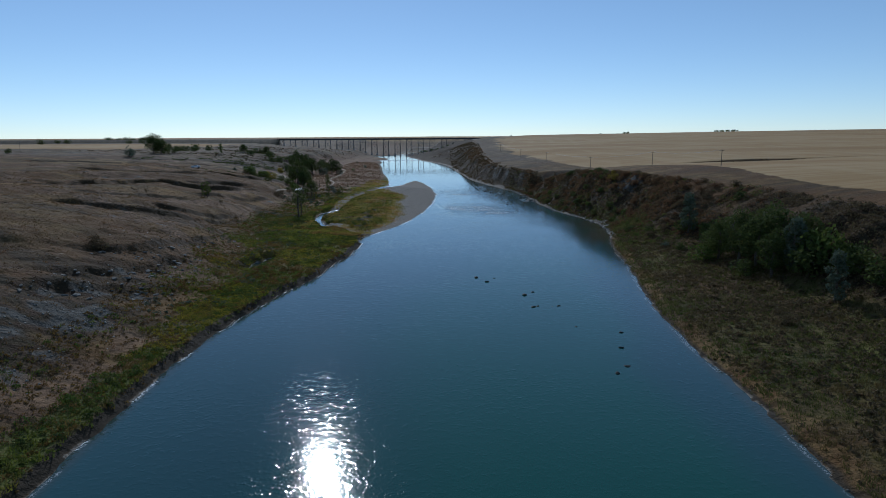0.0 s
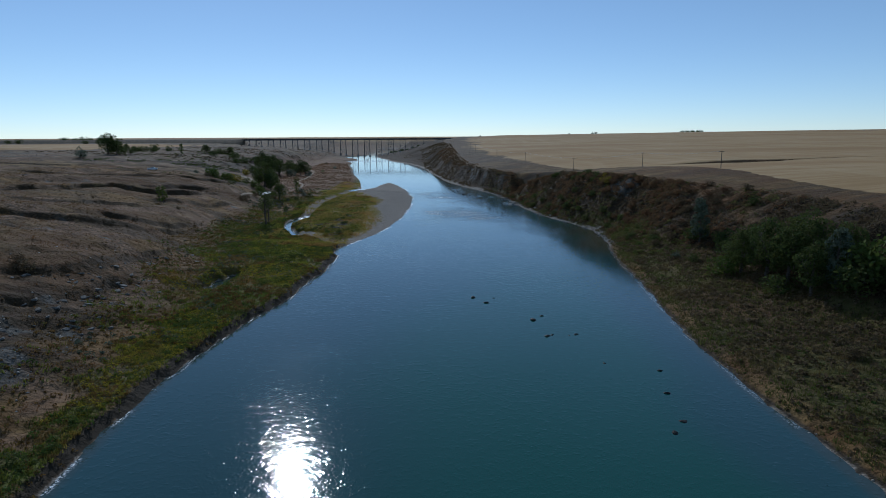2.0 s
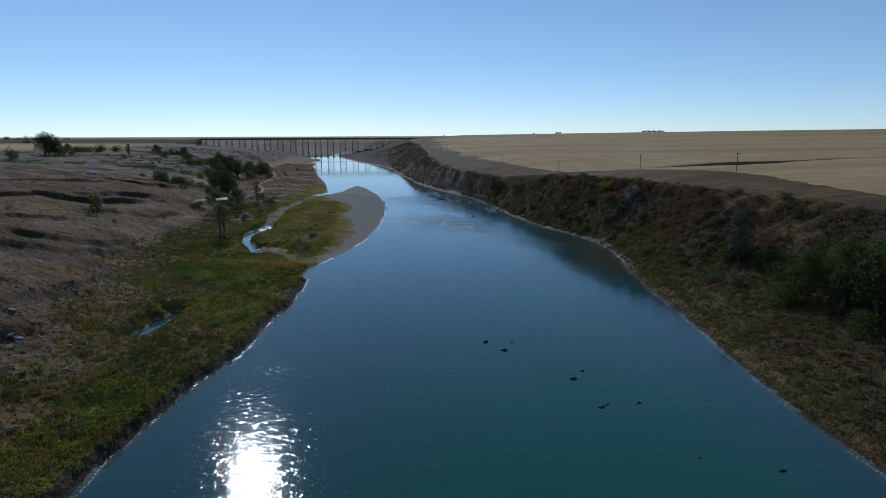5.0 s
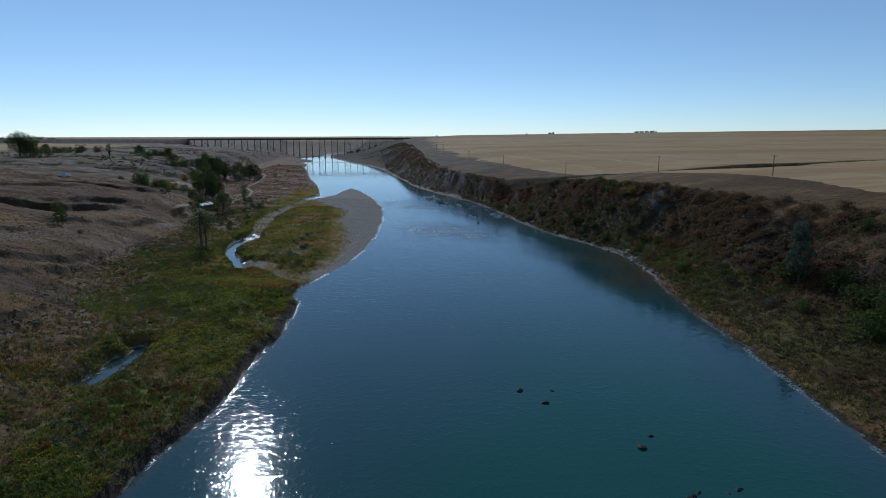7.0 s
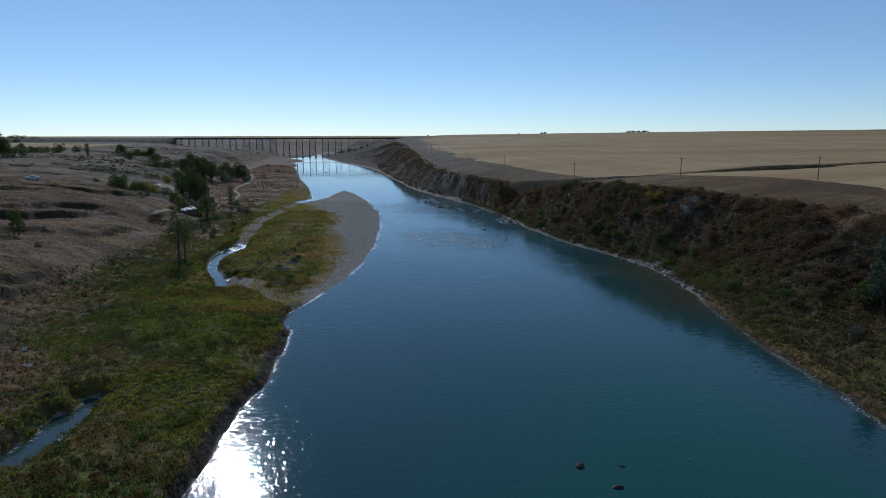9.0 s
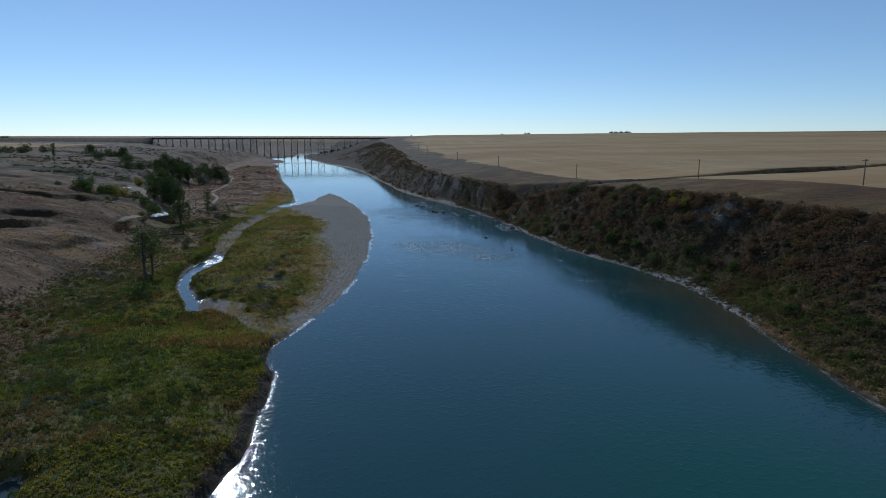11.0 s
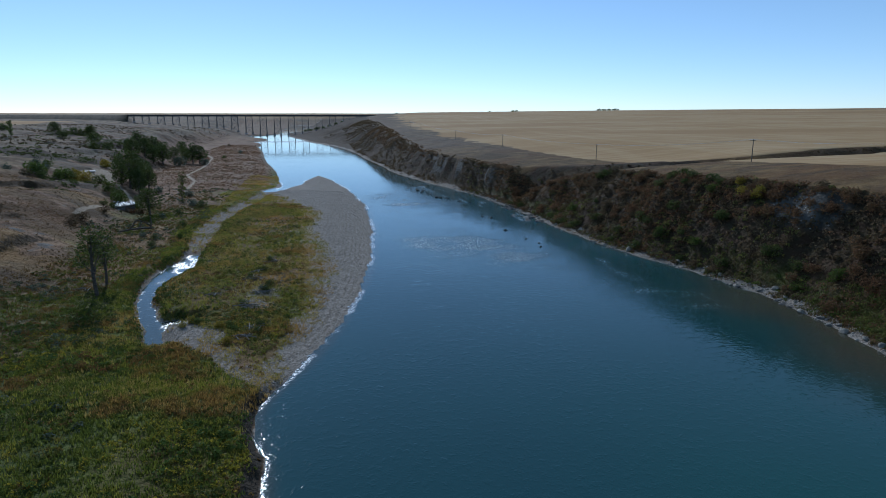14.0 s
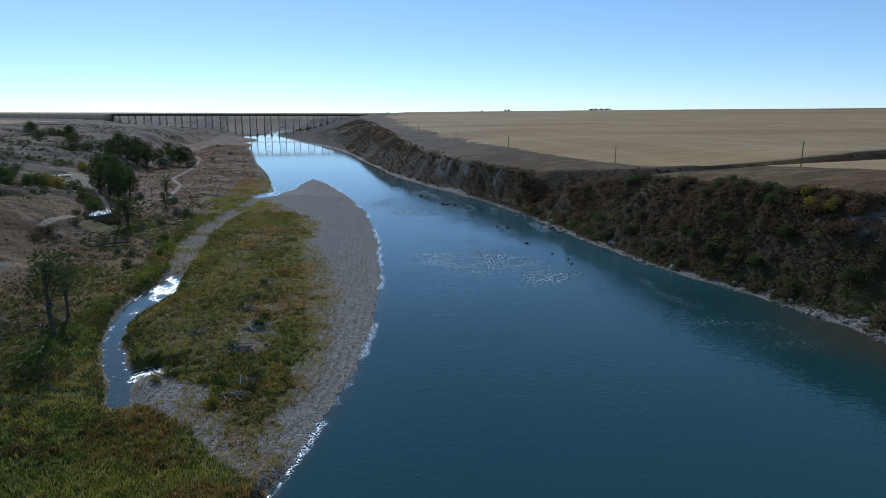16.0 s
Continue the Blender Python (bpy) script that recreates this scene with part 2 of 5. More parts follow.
WEST_BANK = [(-300, -46), (0, -44), (62, -44.5), (109, -45), (123, -44), (151, -39), (171, -34.5), (189, -32), (201, -30), (219, -29), (237, -31),
             (249, -26), (262, -21.5), (278, -17.5), (302, -12.5), (349, -7), (379, -5), (419, -4.3), (445, -6), (502, -12), (530, -17), (548, -22), (560, -24)]
BAR_BACK = [(470, -60), (479, -45), (485, -42), (506, -33), (527, -29.5), (546, -25), (560, -24)]
BAY_BANK = [(-300, -60), (470, -60), (476, -50), (484, -45), (530, -45.5), (575, -49), (640, -58), (700, -66), (785, -74), (900, -88), (1024, -103), (1045, -113), (1068, -103),
            (1127, -96), (1200, -118), (1319, -133), (1345, -118), (1582, -106), (1931, -100), (2300, -108), (2700, -60), (5200, 300)]
WEST_TOE = [(-300, -50), (60, -53), (100, -54), (140, -56), (170, -58), (200, -64), (240, -72), (300, -77), (340, -81), (390, -86), (450, -93), (500, -106),
            (570, -116), (700, -138), (850, -158), (1000, -152), (1200, -150), (1345, -150), (1600, -190), (5200, -300)]
EAST_RIM = [(-300, 100), (100, 108), (150, 112), (200, 108), (226, 99), (250, 93), (270, 89.5), (300, 83), (330, 80), (355, 78), (380, 71), (400, 65), (430, 60), (485, 51), (530, 45),
            (600, 42), (650, 42), (700, 42), (850, 48), (1000, 55), (1200, 62), (1345, 72), (1700, 130), (5200, 800)]
EAST_FLAT = [(-300, 34), (60, 33), (110, 34), (150, 28), (190, 18), (220, 11), (250, 6), (300, 4), (400, 4), (600, 5), (800, 6), (1000, 14), (1200, 20), (1345, 24), (5200, 60)]
RIM_HEIGHT = [(-300, 19), (150, 19.5), (226, 21), (270, 21.5), (340, 19.2), (365, 18), (385, 16), (400, 14.6), (430, 13.8), (500, 14.5), (560, 15.2), (620, 16.4), (700, 20.5), (850, 22.5), (1000, 25),
              (1345, 34), (2200, 38), (3300, 44), (5200, 47)]
CREEK = [(255, -47.5), (266, -50.2), (273, -52), (282, -55), (290, -57.2), (298, -58.3), (305, -58), (315, -57), (331, -55.3), (350, -56.5), (372, -58), (392, -57.5), (415, -54), (440, -50.5), (465, -47), (490, -43)]
BAR_GRASS = [(230, -34), (242, -32), (250, -30.5), (265, -28), (290, -26), (324, -24), (350, -25.3), (372, -26), (396, -28), (415, -31), (435, -37), (455, -45), (470, -54)]
GULLY = [(54, 410), (66, 402), (76, 391), (86, 375), (98, 365), (130, 362), (165, 367), (215, 388), (265, 407), (340, 428), (520, 470)]
# slump scarps on the west slope, walked with the low side to the right: depth, places
SCARPS = [(2.6, [(-182, 264), (-160, 264), (-150, 280), (-146, 300), (-137, 310), (-120, 310), (-108, 333), (-102, 362)]),
          (2.0, [(-130, 194), (-119, 207), (-103, 212), (-91, 223), (-84, 257), (-78, 276)]),
          (1.6, [(-108, 224), (-93, 238), (-88, 256), (-85, 276)]),
          (2.0, [(-84, 124), (-75, 139), (-71, 152), (-69, 176)]),
          (1.5, [(-132, 311), (-120, 344), (-109, 357)]),
          (2.4, [(-158, 390), (-140, 388), (-125, 390), (-113, 428)]),
          (1.8, [(-82, 114), (-74, 122), (-70, 131), (-64, 139), (-60, 156)]),
          (1.2, [(-92, 142), (-80, 152), (-76, 165), (-76, 197), (-73, 222)]),
          (1.8, [(-118, 280), (-105, 296), (-98, 310), (-89, 349)]),
          (1.6, [(-196, 330), (-176, 338), (-165, 352), (-150, 362), (-132, 372)]),
          (1.8, [(-215, 420), (-190, 432), (-172, 450), (-150, 462)]),
          (1.4, [(-260, 380), (-235, 400), (-205, 404), (-190, 420)]),
          (1.3, [(-140, 230), (-128, 240), (-116, 262), (-104, 270)])]
TRACKS = [[(-150, 455), (-128, 475), (-124, 490), (-110, 462), (-99, 435), (-92, 420), (-89, 408)],
          [(-84, 470), (-86, 489), (-88, 517), (-98, 549), (-99, 618), (-107, 701), (-120, 751)],
          [(-91, 417), (-95, 400), (-97, 387), (-97, 371)],
          [(-86, 143), (-84, 136), (-82, 128)],
          [(-61, 394), (-53, 401), (-41, 411), (-29, 418)],
          [(-90, 441), (-88, 446)]]


def scarps(x, y, wobble):
    """Sink of the ground below each scarp, and where shade is painted on its front."""
    sink, face_shade = np.zeros(np.shape(x)), np.zeros(np.shape(x))
    for depth, pts in SCARPS:
        best, side, along = np.full(np.shape(x), 1e9), np.zeros(np.shape(x)), np.zeros(np.shape(x))
        n = len(pts) - 1
        for i, ((ax, ay), (bx, by)) in enumerate(zip(pts[:-1], pts[1:])):
            dx, dy = bx - ax, by - ay
            u = np.clip(((x - ax) * dx + (y - ay) * dy) / (dx * dx + dy * dy), 0, 1)
            d = np.hypot(x - ax - u * dx, y - ay - u * dy)
            near = d < best
            best = np.where(near, d, best)
            side = np.where(near, np.sign((x - ax) * dy - (y - ay) * dx), side)
            along = np.where(near, (i + u) / n, along)
        s = best * side + 2.2 * wobble
        fade = smooth(along, 0, 0.18) * (1 - smooth(along, 0.8, 1)) * (0.75 + 0.5 * wobble)
        sink = sink + depth * fade * smooth(s, -1.2, 1.6) * (1 - smooth(s, 2, 15))
        face_shade = np.maximum(face_shade, fade * (1 - smooth(np.abs(s - 0.4), 0.6, 2.4)))
    return sink, face_shade


def land(x, y):
    """Height of the ground, and the masks of growth, cover, painted shade and haze."""
    wig = 0.9 * fbm(x * 0.2, y, 9, 3, 11) + 0.35 * fbm(x, y, 2.2, 2, 12)
    xr = spline(y, EAST_BANK)
    dr = x - xr + wig * 0.7
    bar = np.minimum(np.minimum(spline(y, WEST_BANK) - x, np.where(y < 470, 99.0, x - spline(y, BAR_BACK))), (549 - y) * 0.9)
    west = spline(y, BAY_BANK) - x
    dl = np.maximum(bar, west) + wig
    # river bed
    bed = -np.minimum(2.6, 0.11 * np.minimum(np.abs(dr), np.abs(dl)) + 0.1)
    # east side
    flat, rim, top = spline(y, EAST_FLAT), spline(y, EAST_RIM), spline(y, RIM_HEIGHT)
    shelf = 1.0 * smooth(dr, 0, 3.5) + 1.5 * smooth(dr, 3, np.maximum(flat, 7)) + 0.25 * fbm(x, y, 6, 3, 21)
    s = np.clip((dr - flat) / np.maximum(rim - xr - flat, 4), 0, 1)
    f = s + 0.11 * np.sin(2 * np.pi * s) * -0.6
    ledge = f * 5 + 0.5 * fbm(x, y, 18, 2, 32)
    f = f + 0.75 * (np.floor(ledge) + smooth(ledge - np.floor(ledge), 0.5, 0.95) - ledge) / 5 * smooth(y, 415, 440) * (1 - smooth(y, 535, 580)) * smooth(s, 0, 0.15) * (1 - smooth(s, 0.85, 1))
    spur = ridged(x * 0.28, y, 26, 4, 31)
    wall = shelf + (top - shelf) * f + (4 * s * (1 - s)) * ((3.6 + 0.8 * (1 - smooth(y, 235, 260))) * spur + 1.0 * fbm(x, y, 7, 3, 33)) * smooth(1500 - y, 0, 600)
    wall = wall + (4 * s * (1 - s)) * 3.6 * ridged(x * 0.7, y, 75, 3, 35) * smooth(y, 520, 640) * smooth(1500 - y, 0, 400)
    e = np.maximum(x - rim, 0)
    far = smooth(y, 300, 900)
    plain = top + (3.9 - 2.4 * far) * (1 - np.exp(-e / 24)) + 0.0105 * e + 0.5 * fbm(x, y, 90, 3, 41) * smooth(e, 0, 60)
    plain = plain + 2.5 * fbm(x, y, 700, 2, 43) * smooth(e, 100, 900)
    plain = plain + 3.6 * smooth(e, 36, 105) * smooth(y, 352, 400) * (1 - smooth(y, 600, 760))
    gd = line_distance(x, y, GULLY) + 1.5 * fbm(x, y, 14, 3, 45)
    plain = plain - 5.0 * (1 - smooth(gd, 2, 15)) * smooth(x, 88, 104) * (1 - 0.5 * smooth(x, 300, 520))
    east = np.where(x > rim, plain, wall)
    ravine = spline(x, [(50, 0.6), (60, 3), (70, 7), (80, 10.5), (92, 13), (110, 15)]) + 0.62 * np.maximum(gd - 1.5, 0) + 40 * smooth(x, 96, 112)
    east = np.where(x > 50, np.minimum(east, ravine), east)
    # west side
    steep = 1 - smooth(y, 236, 252) + smooth(y, 500, 560)
    bank = steep * (1.25 * smooth(dl, 0, 1.8) + 0.8 * smooth(dl, 2, 14)) + (1 - steep) * (1.5 * smooth(dl, -1, 26))
    bank = bank + (0.22 * fbm(x, y, 7, 4, 51) + 0.3 * fbm(x, y, 3.4, 2, 52) * (1 - smooth(y, 232, 245)) * smooth(dl, 2, 6)) * smooth(dl, 0.5, 4)
    cx = spline(y, CREEK)
    dc = np.abs(x - cx + 1.2 * fbm(x, y, 9, 2, 53))
    wide = 2.2 + 1.2 * smooth(y, 332, 350) + 2.2 * np.exp(-((y - 316) / 11) ** 2)
    on = smooth(y, 256, 266) * (1 - smooth(y, 486, 494))
    low = np.where(y < 334, -0.28, 0.42) * (1 - smooth(y, 326, 342)) + 0.42 * smooth(y, 326, 342) - 0.7 * smooth(y, 462, 486)
    wc = (1 - smooth(dc, wide * 0.45, wide * 1.7)) * on
    bank = bank * (1 - wc) + (low + 0.22 * fbm(x, y, 4, 3, 55)) * wc
    pool = np.minimum(line_distance(x, y, [(-57, 176), (-55.4, 184), (-53.6, 194)]) / 2.0, np.hypot((x + 47.6) / 2.6, (y - 274.2) / 2.0))
    wp = 1 - smooth(pool + 0.7 * fbm(x, y, 4, 2, 57), 0.6, 2.6)
    bank = bank * (1 - wp) - (0.3 + 0.3 * smooth(y, 240, 260)) * wp
    across, along = (y - 1.2 * x) / 1.56, (1.2 * y + x) / 1.56
    toe = spline(y, WEST_TOE) + 4 * fbm(x * 0.3, y, 30, 3, 61)
    h = np.maximum(toe - x, 0)
    slump = ridged(across, along * 0.5, 22, 4, 63)
    roll = smooth(h, 0, 12) * (1 - 0.55 * smooth(h, 150, 400))
    hill = 19.5 * (1 - np.exp(-h / (44 - 21 * smooth(y, 470, 600)))) + 0.022 * np.minimum(h, 350) + 0.0022 * np.maximum(h - 350, 0)
    cut = 0.0
    for size, amp, seed in ((26, 3.0, 81), (13, 1.6, 181), (6.5, 0.7, 281)):
        ph = across / size + 1.3 * fbm(across, along * 0.3, size * 2.4, 3, seed + 1) + 0.15 * fbm(x, y, size * 0.4, 2, seed + 2)
        saw = ph - np.floor(ph)
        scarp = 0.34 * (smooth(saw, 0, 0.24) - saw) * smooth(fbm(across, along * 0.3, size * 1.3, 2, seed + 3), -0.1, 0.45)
        # painted shade on the steep step of each small scarp
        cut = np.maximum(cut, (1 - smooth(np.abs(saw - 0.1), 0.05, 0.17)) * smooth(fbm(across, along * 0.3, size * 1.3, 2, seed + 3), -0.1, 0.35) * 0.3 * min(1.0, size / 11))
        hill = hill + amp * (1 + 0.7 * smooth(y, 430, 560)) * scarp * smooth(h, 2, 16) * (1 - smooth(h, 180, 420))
    sink, face_shade = scarps(x, y, fbm(x, y, 10, 3, 85))
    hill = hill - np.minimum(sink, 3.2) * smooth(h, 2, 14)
    # painted shade along the listed scarps
    cut = np.maximum(cut, 0.9 * face_shade)
    hill = hill - 4.2 * np.exp(-((x + 124) / 15) ** 2 - ((y - 458) / 26) ** 2) * smooth(h, 2, 14)
    hill = hill + roll * (0.9 * slump + 1.1 * fbm(x, y, 45, 3, 65) + 0.2 * ridged(across, along * 0.5, 9, 3, 67) + 0.22 * fbm(x, y, 3.5, 2, 68))
    hill = hill * (0.55 + 0.45 * smooth(h, 0, 25)) * (1 - 0.42 * smooth(y, 1000, 1300) * (1 - smooth(y, 1420, 1600)) * (1 - smooth(h, 110, 230))) + 6 * smooth(y, 1600, 4600) * smooth(h, 0, 200)
    west_z = bank + hill + 1.5 * fbm(x, y, 500, 2, 69) * smooth(h, 200, 800)
    z = np.where(dl > 0, west_z, np.where(dr > 0, east, bed))
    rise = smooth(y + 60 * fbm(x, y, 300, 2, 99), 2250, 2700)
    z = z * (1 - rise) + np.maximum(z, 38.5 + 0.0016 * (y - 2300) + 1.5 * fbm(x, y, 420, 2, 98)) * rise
    # masks
    n1, n2 = fbm(x, y, 22, 4, 71), fbm(x, y, 5, 3, 73)
    isw, ise = dl > 0, dr > 0
    flatw = 1 - smooth(h + 5 * n2, 2, 14)
    near = 1 - smooth(toe - x + 6 * n2 + 4 * n1, -10 + 4 * (1 - smooth(y, 120, 200)), 4)
    green = isw * near * (smooth(dl, 0.5, 3)) * (1 - wc) * (1 - smooth(y + 25 * n1, 262, 330)) * (0.7 + 0.6 * n1)
    green = np.maximum(green, isw * flatw * smooth(dl, 12, 22) * (1 - wc) * (1 - smooth(y, 400, 480)) * (0.3 + 0.6 * n1))
    green = np.maximum(green, isw * (1 - smooth(dc, 4, 12)) * on * (1 - wc) * 0.75 * smooth(dl, 9, 20))
    green = np.maximum(green, isw * smooth(y, 430, 480) * (1 - smooth(y, 540, 640)) * (1 - smooth(west, 3, 9)) * 0.7)
    green = np.maximum(green, ise * (1 - smooth(s, 0.05, 0.35)) * smooth(dr, 2.5, 5) * (0.3 + 0.5 * n1 + 0.1 * smooth(y, 200, 260)) * (1 - smooth(y, 420, 560)))
    gravel = isw * smooth(x - spline(y, BAR_GRASS) + 4.0 * n2 + 3.5 * n1, -4.5, 4.5) * smooth(y, 236, 250) * (1 - smooth(y, 548, 556)) * (bar > west)
    gravel = np.maximum(gravel, 0.9 * isw * smooth(y + 22 * n2 + 0.8 * (x + 40), 432, 470) * (bar > west) * (1 - smooth(y, 552, 560)) * smooth(x, -44, -34))
    gravel = np.maximum(gravel, isw * (bar > west) * (1 - smooth(np.hypot((x + 36.5) / 6.5, (y - 292) / 26) + 0.25 * n1, 0.6, 1.1)) * smooth(n2 - 0.3 * n1, 0.08, 0.32) * 0.8)
    gravel = np.maximum(gravel, wc * (0.7 + 0.5 * n2))
    ford = y - spline(x, [(-56, 272), (-50, 265.5), (-43, 257.7), (-39.8, 254), (-36, 248), (-32, 242), (-24, 232)])
    gravel = np.maximum(gravel, isw * smooth(ford + 1.5 * n2, -0.5, 1.5) * (1 - smooth(ford + 5 * n2 + 3 * n1, 5, 12)) * smooth(x, -51, -49) * (y < 275) * (0.95 - 0.35 * smooth(x, -38, -33)))
    green = np.where(isw & (ford > 0) & (y < 262), green * 0.3, green)
    gravel = np.maximum(gravel, isw * (1 - smooth(np.hypot((x + 41) / 7.5, (y - 262 + 0.75 * (x + 41)) / 5.5) + 0.9 * n2 + 0.3 * n1, 0.5, 1.1)))
    gravel = np.maximum(gravel, ise * (1 - smooth(dr + 1.6 * n2 - 3.0 * smooth(y, 225, 265), 0.0, 1.6)) * (0.45 + 0.55 * smooth(n1 + n2, -0.3, 0.3)))
    gravel = np.maximum(gravel, (z < 0.12) * np.where(ise & (z > -0.05), 0.15 + 0.6 * smooth(y, 225, 250), 1.0))
    stub_line = spline(y, [(-300, 160), (150, 130), (209, 117), (273, 117), (337, 109), (426, 97), (534, 85), (640, 74), (760, 70), (1000, 84), (1345, 120), (5200, 900)])
    ragged = np.maximum(y - 450, 0)
    field = ise * smooth(x + (2 + 0.02 * ragged) * n2 + 0.06 * ragged * n1, stub_line - 1 - 0.03 * ragged, stub_line + 3 + 0.05 * ragged) * smooth(gd, 11, 14)
    run = y + 0.22 * x
    field = field * (1 - 0.9 * smooth(run, 1900, 1930) * (1 - smooth(run, 2350, 2400))) * (1 - 0.8 * smooth(run, 3100, 3150) * (1 - smooth(run, 3600, 3660)))
    field = np.maximum(field, isw * smooth(-x, 330, 345) * smooth(y - 0.25 * (x + 340), 660, 680) * (1 - smooth(y, 1120, 1150)))
    # land beyond the viaduct painted pale straw in place of haze
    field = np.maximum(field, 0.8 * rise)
    field = np.maximum(field, 0.3 * isw * smooth(y, 520, 760) * smooth(h + 12 * n1, 40, 110))
    bare = isw * smooth(h, 2, 9) * smooth(0.6 * n1 + 0.9 * n2 + 0.62 * (1 - smooth(y, 110, 185)) * (1 - smooth(h, 14, 34)), 0.5, 0.9) * 0.8
    scree = 1 - smooth(np.hypot((x - 83) / 5.5, (y - 277 + 0.9 * (x - 83)) / 9) + 0.5 * n2 + 0.3 * n1, 0.6, 1.25)
    rocks = smooth(y, 425, 445) * (1 - smooth(y, 530, 570)) * smooth(n2 + 0.4 * n1, -0.2, 0.25)
    bare = np.maximum(bare, ise * 4 * s * (1 - s) * np.maximum(np.maximum(0.45 * smooth(n1 + 0.7 * n2, 0.3, 0.7), scree), 0.8 * rocks))
    track = 1 - smooth(np.minimum(np.minimum.reduce([line_distance(x, y, t) for t in TRACKS[:3]]), 1.0 + np.minimum.reduce([line_distance(x, y, t) for t in TRACKS[3:]])) + 0.5 * n2, 0.4, 1.4)
    track = np.maximum(track, 1 - smooth(np.hypot((x + 125) / 8, (y - 482) / 18) + 0.4 * n2, 0.7, 1.1)) * isw
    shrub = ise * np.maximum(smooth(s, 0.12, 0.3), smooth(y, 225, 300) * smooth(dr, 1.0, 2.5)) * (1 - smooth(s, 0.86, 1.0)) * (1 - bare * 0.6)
    shrub = np.maximum(shrub, 0.26 * ise * (x > rim) * smooth(y, 375, 420))
    shrub = np.maximum(shrub, isw * smooth(y, 470, 600) * smooth(h, 4, 15) * (1 - smooth(h, 50, 120)) * (0.3 + 0.6 * n1))
    shrub = np.maximum(shrub, 0.35 * ise * (s < 0.3) * smooth(dr, 2, 5) * (1 - smooth(y, 225, 250)))
    shrub = shrub * (1 - 0.9 * np.exp(-((x - 63) / 4) ** 2 - ((y - 391) / 8) ** 2))
    shrub = shrub * (1 - 0.9 * ise * (1 - smooth(y, 232, 248)) * smooth(y, 165, 185) * smooth(spur, -0.1, 0.2) * smooth(x, 84, 92))
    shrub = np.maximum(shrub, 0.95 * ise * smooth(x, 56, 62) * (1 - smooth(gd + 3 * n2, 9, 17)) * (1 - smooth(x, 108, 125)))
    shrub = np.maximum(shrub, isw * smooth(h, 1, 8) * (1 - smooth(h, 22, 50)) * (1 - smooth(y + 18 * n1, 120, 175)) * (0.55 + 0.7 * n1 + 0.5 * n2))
    shrub = np.maximum(shrub, 0.8 * isw * smooth(fbm(x, y, 30, 3, 66) + 0.3 * n2, 0.05, 0.4) * smooth(y, 385, 430) * (1 - smooth(y, 620, 700)) * smooth(h, 10, 28) * (1 - smooth(h, 110, 150)))
    red = isw * (1 - smooth(h + 5 * n2, 4, 30)) * smooth(y + 30 * n1, 405, 470) * smooth(dl, 2, 5) * (1 - 0.6 * smooth(y, 1000, 1300))
    red = np.maximum(red, isw * smooth(n1 + 0.5 * n2, 0.15, 0.4) * 0.8 * smooth(dl, 3, 8))
    mud = isw * (1 - smooth(dl, 1.0, 2.4)) * (1 - smooth(y, 236, 248))
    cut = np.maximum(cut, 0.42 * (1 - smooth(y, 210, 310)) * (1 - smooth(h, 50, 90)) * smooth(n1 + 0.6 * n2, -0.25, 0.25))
    # dark tint thins with distance, standing in for haze
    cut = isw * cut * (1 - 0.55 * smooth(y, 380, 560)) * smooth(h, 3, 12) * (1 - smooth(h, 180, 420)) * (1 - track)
    mud = np.maximum(mud, 0.42 * isw * wc * smooth(y, 325, 345))
    mud = np.maximum(mud, 0.75 * ise * (1 - smooth(dr, 0.8, 2.0)) * (1 - smooth(y, 225, 245)))
    # haze painted into the ground, stronger further up the valley
    haze_tint = np.where(isw, 0.65 * smooth(y, 400, 540), 0.55 * smooth(y, 430, 620)) * (0.8 + 0.4 * n1)
    return z, dict(haze_tint=haze_tint, shore=np.clip(dl, 0, 60) / 60, red=red, cut=cut, mud=mud, green=green, gravel=gravel, field=field, bare=bare, track=track, shrub=shrub)


def ground_height(x, y):
    return float(land(np.array([float(x)]), np.array([float(y)]))[0][0])


# ---- large structure ----
def steps(*spans):
    """Grid lines: (from, first step, growth, to) one after another."""
    out = [spans[0][0]]
    for _, step, growth, to in spans:
        while out[-1] < to:
            out.append(out[-1] + step)
            step *= growth
    return np.array(out)


def sheet(name, xs, ys, heights, masks, material, keep=None):
    """One height-field mesh with its masks as point attributes."""
    nx, ny = len(xs), len(ys)
    gx, gy = np.meshgrid(xs, ys)
    gz = np.broadcast_to(heights, gx.shape)
    i = (np.arange(ny - 1)[:, None] * nx + np.arange(nx - 1)[None, :]).ravel()
    faces = np.stack([i, i + 1, i + nx + 1, i + nx], 1)
    if keep is not None:
        faces = faces[keep.ravel()[faces].any(1)]
    me = bpy.data.meshes.new(name)
    me.vertices.add(nx * ny)
    me.vertices.foreach_set("co", np.stack([gx, gy, gz], -1).astype(np.float32).ravel())
    me.loops.add(faces.size)
    me.loops.foreach_set("vertex_index", faces.ravel().astype(np.int32))
    me.polygons.add(len(faces))
    me.polygons.foreach_set("loop_start", np.arange(0, faces.size, 4, dtype=np.int32))
    me.polygons.foreach_set("use_smooth", np.ones(len(faces), bool))
    for key, v in masks.items():
        me.attributes.new(key, "FLOAT", "POINT").data.foreach_set("value", np.clip(np.asarray(v, float), 0, 1).astype(np.float32).ravel())
    me.update(calc_edges=True)
    me.validate()
    me.materials.append(material)
    return new(name, me)


right = steps((0, 1.0, 1.0, 130), (0, 0.9, 1.06, 5000))
left = steps((0, 0.9, 1.0, 125), (0, 0.9, 1.055, 4800))
gxs = np.concatenate([-left[:0:-1], right])
